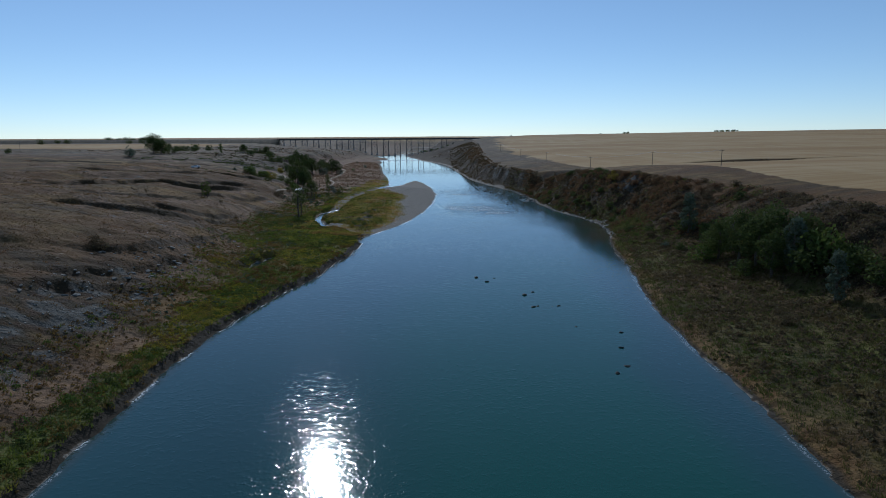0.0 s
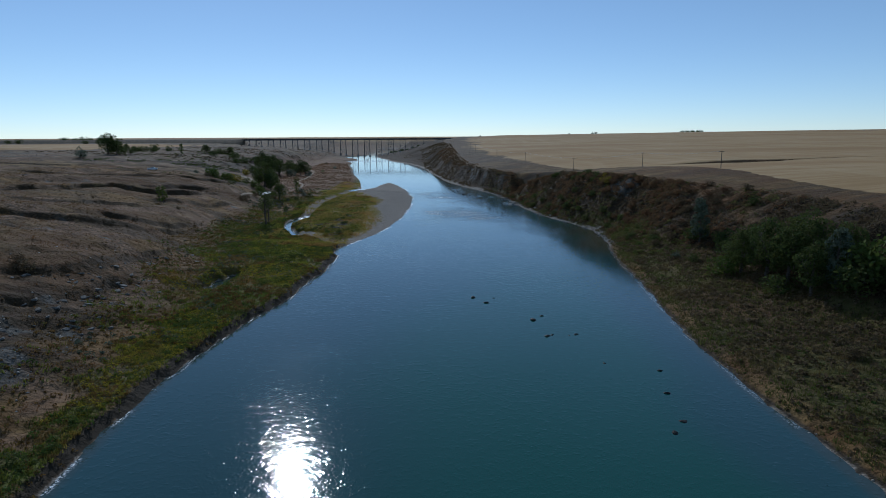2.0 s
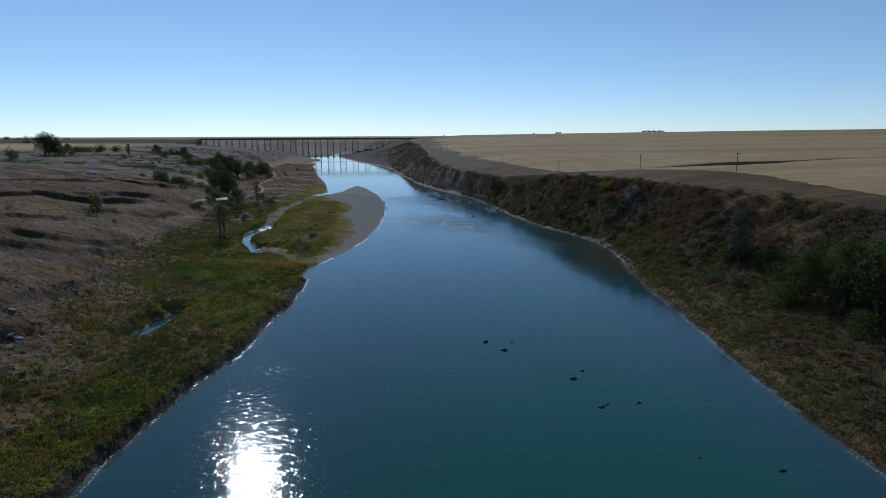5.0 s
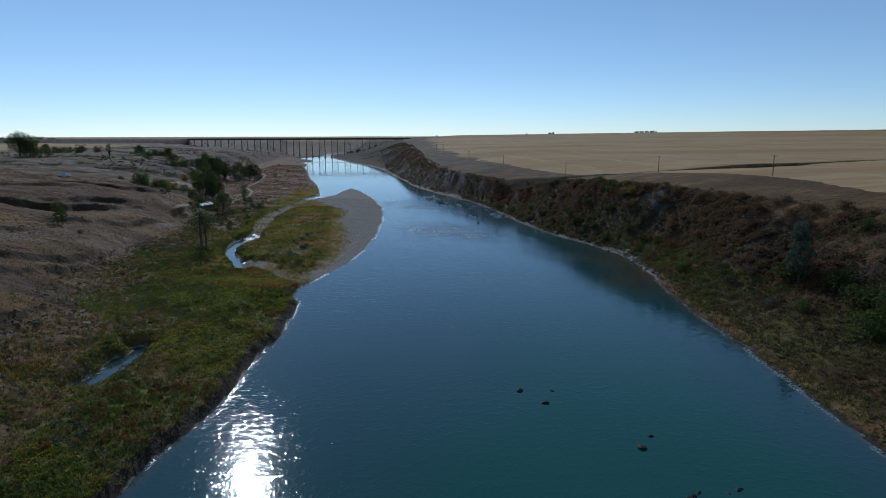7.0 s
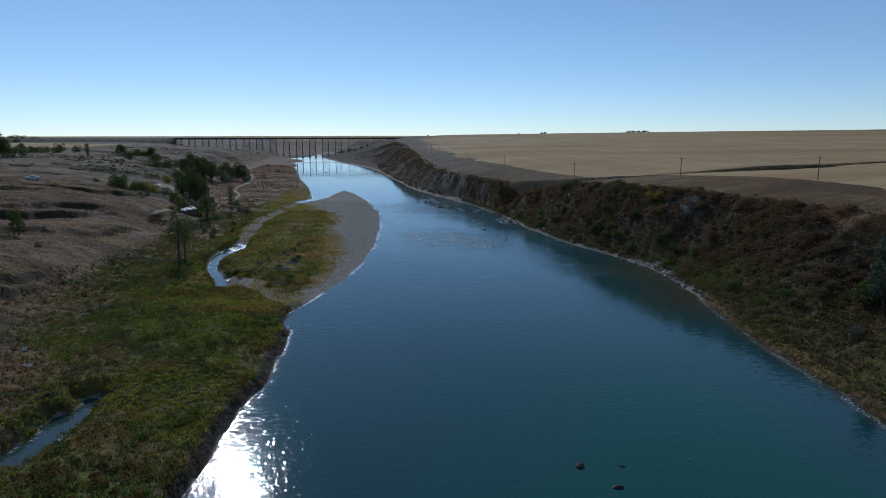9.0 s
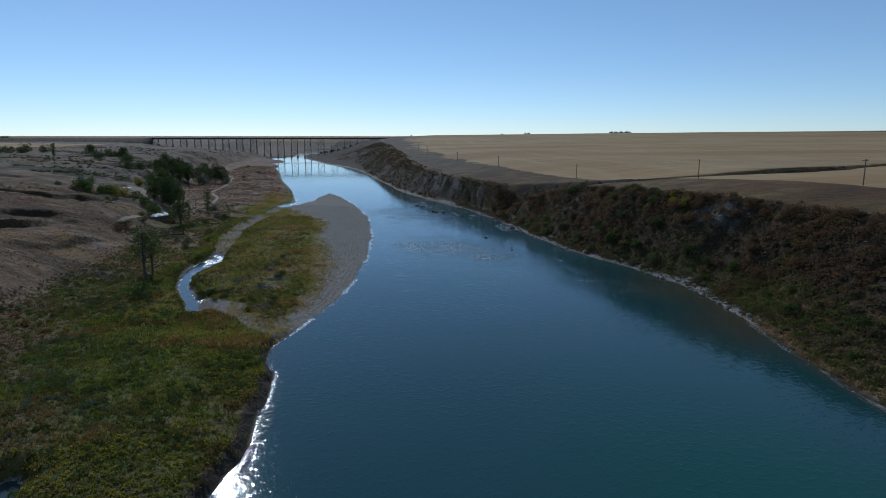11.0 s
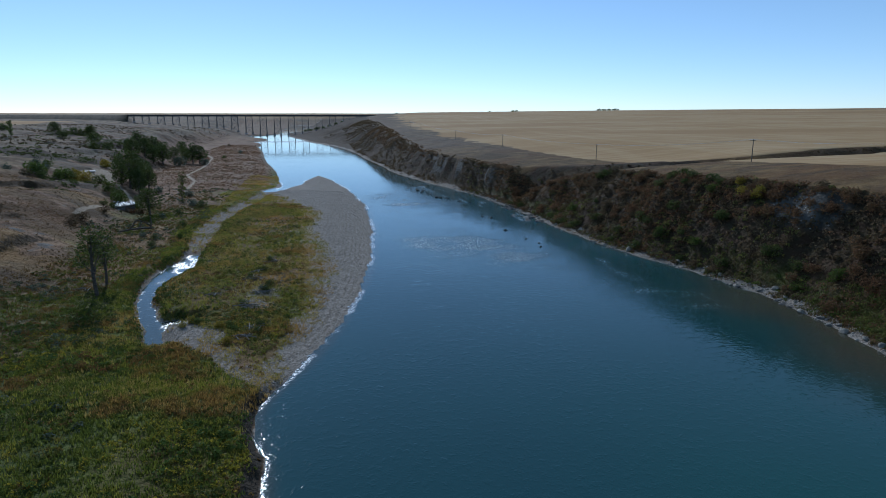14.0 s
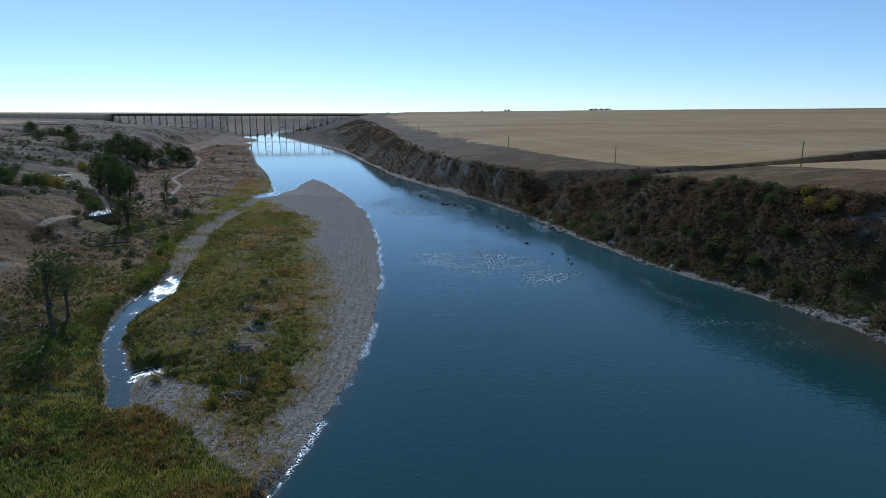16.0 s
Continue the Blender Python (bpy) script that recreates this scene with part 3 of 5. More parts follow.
gys = steps((-400, 40, 1.0, -60), (0, 3, 1.0, 40), (0, 0.95, 1.0, 330), (0, 0.95, 1.0055, 1400), (0, 6.5, 1.03, 4900))
mx, my = np.meshgrid(gxs, gys)
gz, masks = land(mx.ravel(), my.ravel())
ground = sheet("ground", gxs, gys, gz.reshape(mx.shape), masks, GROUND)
tagged(ground, "dry brown prairie valley with grass flats and gravel bar", "ground", kind="structure")

wxs, wys = np.arange(-150, 110, 1.0), steps((-300, 20, 1.0, 40), (0, 1.0, 1.0, 560), (0, 1.6, 1.02, 2800))
vx, vy = np.meshgrid(wxs, wys)
bed = land(vx.ravel(), vy.ravel())[0].reshape(vx.shape)
off_east = spline(vy, EAST_BANK) - vx
off_west = vx - np.where(vy < 548, spline(vy, WEST_BANK), spline(vy, BAY_BANK))
wob = fbm(vx, vy, 30, 3, 91)
deep = smooth(off_east + 8 * wob, 0, 20) * smooth(off_west + 10 * wob, 14, 58) * (1 - 0.85 * smooth(vy + 20 * wob, 140, 270))
shoal = (1 - smooth(off_east + 9 * wob, 0, 30)) * smooth(vy, 195, 240) * (1 - smooth(vy, 262, 312)) * 0.9
shoal = np.maximum(shoal, (1 - smooth(np.minimum(off_east, off_west), 0.3, 3)) * 0.55)
riffle = smooth(fbm(vx, vy, 16, 3, 93), -0.25, 0.35)
near_lip = spline(vx, [(-10, 324), (-4, 322), (10, 316), (22, 309), (34, 289), (41, 271), (53, 260), (64, 248)])
far_lip = spline(vx, [(-10, 357), (-3, 357), (13, 360), (26, 352), (40, 326), (49, 311), (57, 276), (66, 259)])
band = smooth(vy + 12 * wob, near_lip - 16, near_lip + 12) * (1 - smooth(vy + 14 * wob, far_lip - 24, far_lip + 16)) * (1 - 0.62 * smooth(vx, 22, 42))
far_edge = spline(vx, [(-10, 455), (0, 461), (19, 466), (32, 440), (41, 428), (50, 424)])
band = band + 0.9 * smooth(vy + 12 * wob, 398, 424) * (1 - smooth(vy + 14 * wob, far_edge - 30, far_edge + 10))
lively = band * (0.4 + 0.6 * riffle) * (0.55 + 0.45 * smooth(fbm(vx * 0.5, vy * 1.3, 7, 3, 92), -0.3, 0.3)) * smooth(off_west + 8 * wob, -2, 16) * smooth(off_east + 6 * wob, 2, 14)
flow = fbm(vx * 1.6, vy * 0.35, 6, 3, 96)
lively = np.maximum(lively, smooth(vy, 235, 300) * (1 - smooth(vy, 300, 345)) * (1 - smooth(np.abs(off_east - 15 + 0.06 * (300 - vy) - 3 * wob), 2, 7)) * smooth(flow, -0.3, 0.5) * 0.45)
lively = np.maximum(lively, 0.5 * smooth(vy, 330, 360) * (1 - smooth(vy, 480, 540)) * (1 - smooth(off_east, 8, 26)) * smooth(flow, 0.05, 0.35))
lively = np.maximum(lively, 0.26 * riffle * smooth(vy + 20 * wob, 275, 320) * (1 - smooth(vy + 20 * wob, 430, 490)) * smooth(off_west, 4, 20) * smooth(off_east, 6, 22))
# far glitter band, whitened by the painted glints
lively = np.maximum(lively, smooth(vy + 6 * wob, 1040, 1052) * (1 - smooth(vy + 6 * wob, 1072, 1086)))
spark = (smooth(fbm(vx * 0.5, vy * 1.4, 5, 3, 97), 0.4, 0.6) * (1 - smooth(off_west, 20, 50)) * smooth(fbm(vx, vy, 40, 2, 98), -0.1, 0.3))
lively = np.maximum(lively, 0.9 * (vx < -44) * smooth(vy + 5 * wob, 300, 314) * (1 - smooth(vy, 334, 345)) * (1 - smooth(np.abs(fbm(vx, vy * 0.6, 5, 2, 99)), 0.08, 0.26)))
lively = np.maximum(lively, 0.85 * (1 - smooth(np.hypot((vx + 47.6) / 3.2, (vy - 274.2) / 2.6), 0.7, 1.2)))
# waterline strip that receives the painted glitter
edge = np.where(vx < -44, 0.0, 1.0) * smooth(bed, -0.25, -0.13) * (1 - smooth(bed, 0.02, 0.1)) * smooth(fbm(vx, vy, 9, 2, 94), -0.35, 0.15) * np.where(vx > 20, 0.5, 0.65 + 0.35 * smooth(vy, 235, 260)) * (vy < 560)
edge = np.maximum(edge, 0.9 * (vx < -44) * (vy < 345) * smooth(bed, -0.22, -0.1) * (1 - smooth(bed, 0.02, 0.1)) * smooth(fbm(vx, vy, 7, 2, 101), -0.3, 0.1))
spark = np.maximum(spark, smooth(bed, -0.3, -0.16) * (vx < 20) * (vy < 600) * ((vy < 240) | (vx > -40)) * (0.3 + 0.7 * smooth(fbm(vx, vy, 10, 2, 95), -0.3, 0.2)))
water = sheet("water", wxs, wys, 0.0, dict(deep=deep, shallow=smooth(vy + 14 * wob, 280, 340) * (0.6 + 0.4 * smooth(vx, 0, 30)) * (1 - 0.5 * smooth(vy, 480, 600)), shoal=shoal, lively=lively, spark=spark, edge=edge, calm=smooth(vy, 430, 540)), WATER, keep=bed < 0.5)
tagged(water, "calm blue-green river water with sun glitter and riffles", "water", kind="structure")


# ---- builders ----
RNG = np.random.default_rng(7)


def mesh_of(name, verts, faces, material, smooth_on=False):
    """A mesh from arrays; faces all triangles or all quads."""
    me = bpy.data.meshes.new(name)
    verts, faces = np.asarray(verts, np.float32), np.asarray(faces, np.int32)
    k = faces.shape[1]
    me.vertices.add(len(verts))
    me.vertices.foreach_set("co", verts.ravel())
    me.loops.add(faces.size)
    me.loops.foreach_set("vertex_index", faces.ravel())
    me.polygons.add(len(faces))
    me.polygons.foreach_set("loop_start", np.arange(0, faces.size, k, dtype=np.int32))
    if smooth_on:
        me.polygons.foreach_set("use_smooth", np.ones(len(faces), bool))
    me.update(calc_edges=True)
    me.materials.append(material)
    return me


def part(name, me, parent, label="", at=None):
    """Links a mesh as one part under a thing or part."""
    if isinstance(me, tuple):
        bm, material = me
        data = bpy.data.meshes.new(name)
        bm.to_mesh(data)
        bm.free()
        data.materials.append(material)
        me = data
    ob = new(name, me)
    ob.parent = parent
    if at is not None:
        ob.matrix_basis = at
    if label:
        ob["label"] = label
    return ob


def thing(name, label, category, group="", m=None):
    ob = new(name)
    ob.empty_display_size = 0.3
    if m is not None:
        ob.matrix_basis = m
    return tagged(ob, label, category, group)


def add_box(bm, size, at=(0, 0, 0), turn=(0, 0, 0), bevel=0.0):
    made = bmesh.ops.create_cube(bm, size=1.0)["verts"]
    bmesh.ops.transform(bm, matrix=pose(*at, *turn) @ Matrix.Diagonal((*size, 1)), verts=made)
    if bevel:
        edges = list({e for v in made for e in v.link_edges})
        bmesh.ops.bevel(bm, geom=edges, offset=bevel, segments=1, affect="EDGES", profile=0.5)


def add_rod(bm, a, b, r0, r1, sides=7, lean=0.0):
    """A tapered rod from a to b, with a slight bow."""
    a, b = Vector(a), Vector(b)
    way = (b - a).normalized()
    side = way.orthogonal().normalized()
    up = way.cross(side)
    rings, n = [], 4 if lean else 1
    for i in range(n + 1):
        s = i / n
        mid = a.lerp(b, s) + side * lean * math.sin(math.pi * s)
        r = r0 + (r1 - r0) * s
        rings.append([bm.verts.new(mid + (side * math.cos(q) + up * math.sin(q)) * r) for q in np.linspace(0, 2 * math.pi, sides, endpoint=False)])
    for p, q in zip(rings[:-1], rings[1:]):
        for i in range(sides):
            bm.faces.new((p[i], p[(i + 1) % sides], q[(i + 1) % sides], q[i]))
    bm.faces.new(rings[0][::-1])
    bm.faces.new(rings[-1])


def leaf_quads(centres, size, rng, flat=0.0):
    """Small leaf-sprig quads round the centres, turned every way."""
    n = len(centres)
    u = rng.normal(size=(n, 3))
    u[:, 2] *= 1 - flat
    u /= np.linalg.norm(u, axis=1)[:, None]
    w = np.cross(u, rng.normal(size=(n, 3)))
    w /= np.linalg.norm(w, axis=1)[:, None] + 1e-9
    s = (size * rng.uniform(0.55, 1.25, n))[:, None]
    c = np.asarray(centres)
    v = np.stack([c - u * s * 0.5, c + w * s * 0.32, c + u * s * 0.5, c - w * s * 0.32], 1).reshape(-1, 3)
    return v, np.arange(4 * n).reshape(-1, 4)


def lobe_points(rng, lobes, n):
    """Places in the outer shells of several ellipsoid lobes: (centre, radii)."""
    weight = np.array([r[0] * r[1] + r[1] * r[2] for _, r in lobes])
    pick = rng.choice(len(lobes), n, p=weight / weight.sum())
    d = rng.normal(size=(n, 3))
    d /= np.linalg.norm(d, axis=1)[:, None]
    rad = rng.uniform(0.45, 1.0, n) ** 0.5
    rad *= 1 + 0.18 * np.sin(5 * d[:, 0] + pick) * np.cos(4 * d[:, 2] + 2 * pick)
    c, r = np.array([c for c, _ in lobes]), np.array([r for _, r in lobes])
    return c[pick] + d * rad[:, None] * r[pick]


def leaf_material(name, dark, light, accent, amount=0.25):
    m = Mat(name, 0.8, spec=0.1)
    c = m.mix(m.island(), dark, light)
    c = m.mix(m.span(m.noise(0.9, 3, local=True), 0.5, 0.68, 0.0, 0.8), c, accent)
    c = m.mix(m.span(m.random(), 0.0, 1.0, 0.0, 0.3), c, accent)
    m.colour(c)
    t = m.n.new("ShaderNodeBsdfTranslucent")
    m.l.new(c, t.inputs["Color"])
    x = m.n.new("ShaderNodeMixShader")
    x.inputs[0].default_value = amount
    m.l.new(m.b.outputs[0], x.inputs[1])
    m.l.new(t.outputs[0], x.inputs[2])
    m.l.new(x.outputs[0], m.n["Material Output"].inputs["Surface"])
    return m.mat


def plain_material(name, dark, light, scale=2.0, rough=0.85, metal=0.0, spec=0.3, bump=0.3, local=True):
    m = Mat(name, rough, metal, spec)
    n = m.noise(scale, 5, 0.6, local=local)
    c = m.mix(m.span(n, 0.32, 0.68), dark, light)
    c = m.mix(m.span(m.noise(scale * 6, 3, local=local), 0.45, 0.7, 0.0, 0.4), c, dark)
    m.colour(m.mix(m.span(m.random(), 0.0, 1.0, 0.0, 0.3), c, light))
    m.bump(n, bump, 0.05)
    return m.mat


BARK = plain_material("grey brown bark", (0.05, 0.038, 0.028), (0.13, 0.105, 0.08), 3)
LEAF = leaf_material("cottonwood leaves", (0.03, 0.05, 0.017), (0.085, 0.11, 0.03), (0.11, 0.115, 0.03), 0.35)
LEAF_BRIGHT = leaf_material("fresh green leaves", (0.05, 0.085, 0.018), (0.10, 0.135, 0.03), (0.13, 0.13, 0.03), 0.35)
LEAF_SILVER = leaf_material("silvery willow leaves", (0.06, 0.085, 0.06), (0.14, 0.165, 0.12), (0.09, 0.10, 0.05), 0.3)
LEAF_YELLOW = leaf_material("yellow autumn leaves", (0.20, 0.15, 0.02), (0.34, 0.25, 0.035), (0.14, 0.14, 0.03), 0.35)
LEAF_GOLD = leaf_material("golden weed flowers", (0.20, 0.17, 0.02), (0.36, 0.29, 0.03), (0.18, 0.17, 0.03), 0.45)
LEAF_RUSSET = leaf_material("russet autumn shrub leaves", (0.082, 0.05, 0.03), (0.2, 0.1, 0.05), (0.15, 0.11, 0.05), 0.45)
LEAF_BROWN = leaf_material("brown twiggy shrub", (0.062, 0.044, 0.028), (0.155, 0.106, 0.06), (0.115, 0.1, 0.048), 0.42)
# wet stone, its colour lowered further to carry the boulders' backlit shade
WETSTONE = plain_material("wet river stone with backlit tone", (0.012, 0.012, 0.011), (0.042, 0.04, 0.036), 2.5, 0.7, spec=0.15)
STONE = plain_material("grey river stone", (0.11, 0.10, 0.08), (0.28, 0.255, 0.21), 1.6, 0.75)
SLAB = plain_material("pale weathered sandstone", (0.07, 0.065, 0.058), (0.18, 0.165, 0.145), 1.2, 0.9)
DRIFT = plain_material("bleached driftwood", (0.075, 0.066, 0.055), (0.25, 0.225, 0.19), 4, 0.85)
STEEL = plain_material("dark painted bridge steel", (0.03, 0.032, 0.036), (0.065, 0.066, 0.07), 0.6, 0.6, 0.2)
CONCRETE = plain_material("weathered concrete", (0.16, 0.15, 0.14), (0.30, 0.29, 0.27), 0.8)
POLEWOOD = plain_material("weathered pole wood", (0.075, 0.058, 0.042), (0.17, 0.14, 0.11), 5)
WIRE = plain_material("bare aluminium wire", (0.5, 0.5, 0.5), (0.65, 0.65, 0.65), 5, 0.35, 0.9)


# ---- plants ----
def tree(name, label, lobes, leaves, size, leafmat, trunk_h, trunk_r, seed, forks=5, category="tree", group=""):
    """A tree with a tapered trunk, limbs and a crown of leaf sprigs; unit metres, base at the origin."""
    rng = np.random.default_rng(seed)
    root = thing(name, label, category, group)
    bm = bmesh.new()
    bend = rng.uniform(-0.04, 0.04, 2) * trunk_h
    top = Vector((bend[0], bend[1], trunk_h))
    add_rod(bm, (0, 0, -0.6), top, trunk_r * 1.15, trunk_r * 0.5, 8, 0.03 * trunk_h)
    part("trunk", (bm, BARK), root, "rough grey-brown trunk")
    order = rng.permutation(len(lobes))[:forks]
    for i in order:
        c, r = lobes[i]
        start = top * rng.uniform(0.45, 0.95)
        if c[2] < start.z:
            start = Vector((0, 0, max(0.1, c[2] * 0.6)))
        bm = bmesh.new()
        add_rod(bm, start, c, trunk_r * 0.45, trunk_r * 0.12, 6, 0.15 * r[0])
        for _ in range(3):
            d = rng.normal(size=3)
            d = d / np.linalg.norm(d) * np.array(r) * 0.9
            d[2] = abs(d[2])
            add_rod(bm, Vector(start).lerp(Vector(c), rng.uniform(0.5, 0.95)), Vector(c) + Vector(d), trunk_r * 0.2, trunk_r * 0.05, 4)
        part("limb", (bm, BARK), root)
    v, f = leaf_quads(lobe_points(rng, lobes, leaves), size, rng)
    v[:, 2] = np.maximum(v[:, 2], 0.05)
    part("crown", mesh_of("crown", v, f, leafmat), root, "")
    return root


def crown_lobes(seed, height, width, low, n, top_heavy=0.5):
    """Lobes that fill a crown between low and height."""
    rng = np.random.default_rng(seed)
    out = []
    for i in range(n):
        s = (i + 0.5) / n
        z = low + (height - low) * (0.12 + 0.8 * s)
        spread = width * 0.5 * (math.sin(math.pi * min(1, 0.18 + 0.8 * s)) ** 0.7) * 0.75
        q = i * 2.4 + rng.uniform(-0.5, 0.5)
        r = width * rng.uniform(0.15, 0.27)
        out.append(((math.cos(q) * spread * rng.uniform(0.4, 1), math.sin(q) * spread * rng.uniform(0.4, 1), z), (r, r, r * rng.uniform(0.75, 1.15))))
    return out


def shrub_lobes(seed, height, width, n=6):
    rng = np.random.default_rng(seed)
    out = []
    for i in range(n):
        q = i * 2 * math.pi / n + rng.uniform(-0.5, 0.5)
        d = width * 0.28 * rng.uniform(0.3, 1.1)
        h = height * rng.uniform(0.6, 1.0)
        out.append(((math.cos(q) * d, math.sin(q) * d, h * 0.5), (width * rng.uniform(0.2, 0.3), width * rng.uniform(0.2, 0.3), h * 0.52)))
    return out


PROTO, USED = {}, {}


def prototype(kind, variant):
    """Unit plants, about 1 m high when scaled; built once a variant."""
    k = variant
    if kind == "cottonwood":
        return tree("cottonwood_tree", "dark green leafy cottonwood tree on the river flat", crown_lobes(k, 10, 7.8, 1.4, 13), 2600, 0.47, LEAF, 6.5, 0.32, 100 + k)
    if kind == "round":
        return tree("broadleaf_tree", "broad dark green tree standing on the dry bench", crown_lobes(k + 9, 10, 10.5, 1.6, 18), 3000, 0.6, LEAF, 5.0, 0.45, 120 + k)
    if kind == "poplar":
        return tree("poplar_tree", "slender yellow-green poplar on dry grass", crown_lobes(k + 20, 10, 4.6, 0.8, 9), 900, 0.5, LEAF_BRIGHT, 7.5, 0.2, 140 + k)
    if kind == "tall":
        return tree("tall_cottonwood", "tall sparse cottonwood with bare lower trunk", crown_lobes(k + 30, 10, 6.2, 4.3, 10), 820, 0.42, LEAF, 8.0, 0.24, 160 + k)
    if kind == "spire":
        return tree("silver_poplar", "silvery green upright tree below the bluff", crown_lobes(k + 40, 10, 5.0, 0.6, 12), 1900, 0.5, LEAF_SILVER, 7.0, 0.22, 180 + k)
    if kind == "green":
        return tree("green_bush", "bright green leafy bush on the river flat", shrub_lobes(k + 50, 3, 3.6), 700, 0.34, LEAF_BRIGHT, 1.2, 0.08, 200 + k, 4, "bush")
    if kind == "dark":
        return tree("dark_bush", "dark green rounded bush in dry grass", shrub_lobes(k + 60, 3, 4.2), 700, 0.36, LEAF, 1.2, 0.08, 220 + k, 4, "bush")
    if kind == "yellow":
        return tree("yellow_bush", "yellow autumn bush in dry grass", shrub_lobes(k + 70, 3, 3.8), 650, 0.34, LEAF_YELLOW, 1.2, 0.08, 240 + k, 4, "bush")
    if kind == "silver":
        return tree("willow_bush", "grey-green silvery willow bush", shrub_lobes(k + 80, 3, 3.8), 600, 0.34, LEAF_SILVER, 1.2, 0.08, 260 + k, 4, "bush")
    if kind == "russet":
        return tree("russet_shrub", "russet autumn shrub on the bluff slope", shrub_lobes(k + 90, 3, 4.6), 480, 0.42, LEAF_RUSSET, 1.0, 0.07, 280 + k, 3, "shrub")
    return tree("brown_shrub", "brown twiggy shrub in dry grass", shrub_lobes(k + 95, 3, 4.4), 420, 0.4, LEAF_BROWN, 1.0, 0.07, 300 + k, 3, "shrub")


HEIGHT = dict(cottonwood=11, round=11, poplar=11, tall=10.6, spire=11, green=3.1, dark=3.1, yellow=3.1, silver=3.1, russet=3.1, brown=3.1)
VARIANTS = dict(cottonwood=4, round=2, poplar=2, tall=2, spire=2, green=3, dark=3, yellow=2, silver=2, russet=4, brown=3)


def plant(kind, x, y, height, wide=1.0, group="", label=""):
    """Sets one plant on the ground."""
    n = USED.get(kind, 0)
    USED[kind] = n + 1
    v = n % VARIANTS[kind]
    s = height / HEIGHT[kind]
    q = (n * 2.399) % 6.283
    m = Matrix.LocRotScale((x, y, max(ground_height(x, y), 0.0) - 0.05 * min(height, 2)), Euler((0, 0, q)), (s * wide, s * wide, s))
    if (kind, v) not in PROTO:
        ob = PROTO[kind, v] = prototype(kind, v)
        ob.matrix_basis = m
    else:
        src = PROTO[kind, v]
        ob = copy_thing(src, Matrix.Identity(4))
        ob.matrix_basis = m
    return tagged(ob, label, "", group)


# ---- viaduct ----
def viaduct():
    root = thing("railway_viaduct", "long dark steel trestle viaduct crossing the river valley", "bridge", m=pose(0, BRIDGE_Y, 0))
    x0, x1, deck = -345.0, 82.0, 35.9
    bm = bmesh.new()
    add_box(bm, (x1 - x0, 4.6, 0.5), ((x0 + x1) / 2, 0, deck - 0.25), bevel=0.06)
    part("deck", (bm, STEEL), root)
    for side in (-1.6, 1.6):
        bm = bmesh.new()
        add_box(bm, (x1 - x0, 0.3, 2.5), ((x0 + x1) / 2, side, deck - 1.75))
        for x in np.arange(x0 + 1, x1, 3.2):
            add_box(bm, (0.14, 0.5, 2.4), (x, side, deck - 1.75))
        part("girder", (bm, STEEL), root)
    for side in (-2.25, 2.25):
        bm = bmesh.new()
        for x in np.arange(x0 + 1, x1, 4.0):
            add_box(bm, (0.09, 0.09, 1.1), (x, side, deck + 0.55))
        add_box(bm, (x1 - x0, 0.07, 0.07), ((x0 + x1) / 2, side, deck + 1.08))
        add_box(bm, (x1 - x0, 0.06, 0.06), ((x0 + x1) / 2, side, deck + 0.6))
        part("railing", (bm, STEEL), root)
    cap = deck - 3.0
    for i in range(17):
        cx = 52.0 - 24.3 * i
        base = min(max(ground_height(cx, BRIDGE_Y), -1.0), 30.0)
        bm = bmesh.new()
        add_box(bm, (11.6, 5.6, 0.5), (cx, 0, cap + 0.1))
        tower = part("tower", (bm, STEEL), root)
        foot = max(base, 0) + (2.2 if base < 3 else 0.6)
        rise = cap - foot
        for bx in (-5.4, 5.4):
            for s in (-1, 1):
                bm = bmesh.new()
                a = (cx + bx * (1 + 0.02 * rise / 10), s * (2.4 + 0.16 * rise), foot)
                b = (cx + bx, s * 2.0, cap)
                add_rod(bm, a, b, 0.46, 0.4, 4)
                part("leg", (bm, STEEL), tower)
                bm = bmesh.new()
                add_box(bm, (3.0, 3.0, 3.6 if base < 3 else 1.6), (a[0], a[1], foot - (1.8 if base < 3 else 0.7)), bevel=0.25)
                part("footing", (bm, CONCRETE), tower, "weathered concrete footing")
        levels = np.linspace(foot, cap, max(2, int(rise / 9) + 1))
        for lo, hi in zip(levels[:-1], levels[1:]):
            bm = bmesh.new()
            wl, wh = 2.0 + 0.17 * (cap - lo), 2.0 + 0.17 * (cap - hi)
            for s in (-1, 1):
                add_rod(bm, (cx - 5.4, s * wl, lo), (cx + 5.4, s * wh, hi), 0.12, 0.12, 4)
                add_rod(bm, (cx + 5.4, s * wl, lo), (cx - 5.4, s * wh, hi), 0.12, 0.12, 4)
                add_rod(bm, (cx - 5.4, s * wh, hi), (cx + 5.4, s * wh, hi), 0.14, 0.14, 4)
            for bx in (-5.4, 5.4):
                add_rod(bm, (cx + bx, -wl, lo), (cx + bx, wh, hi), 0.12, 0.12, 4)
                add_rod(bm, (cx + bx, wl, lo), (cx + bx, -wh, hi), 0.12, 0.12, 4)
            part("bracing", (bm, STEEL), tower)


viaduct()

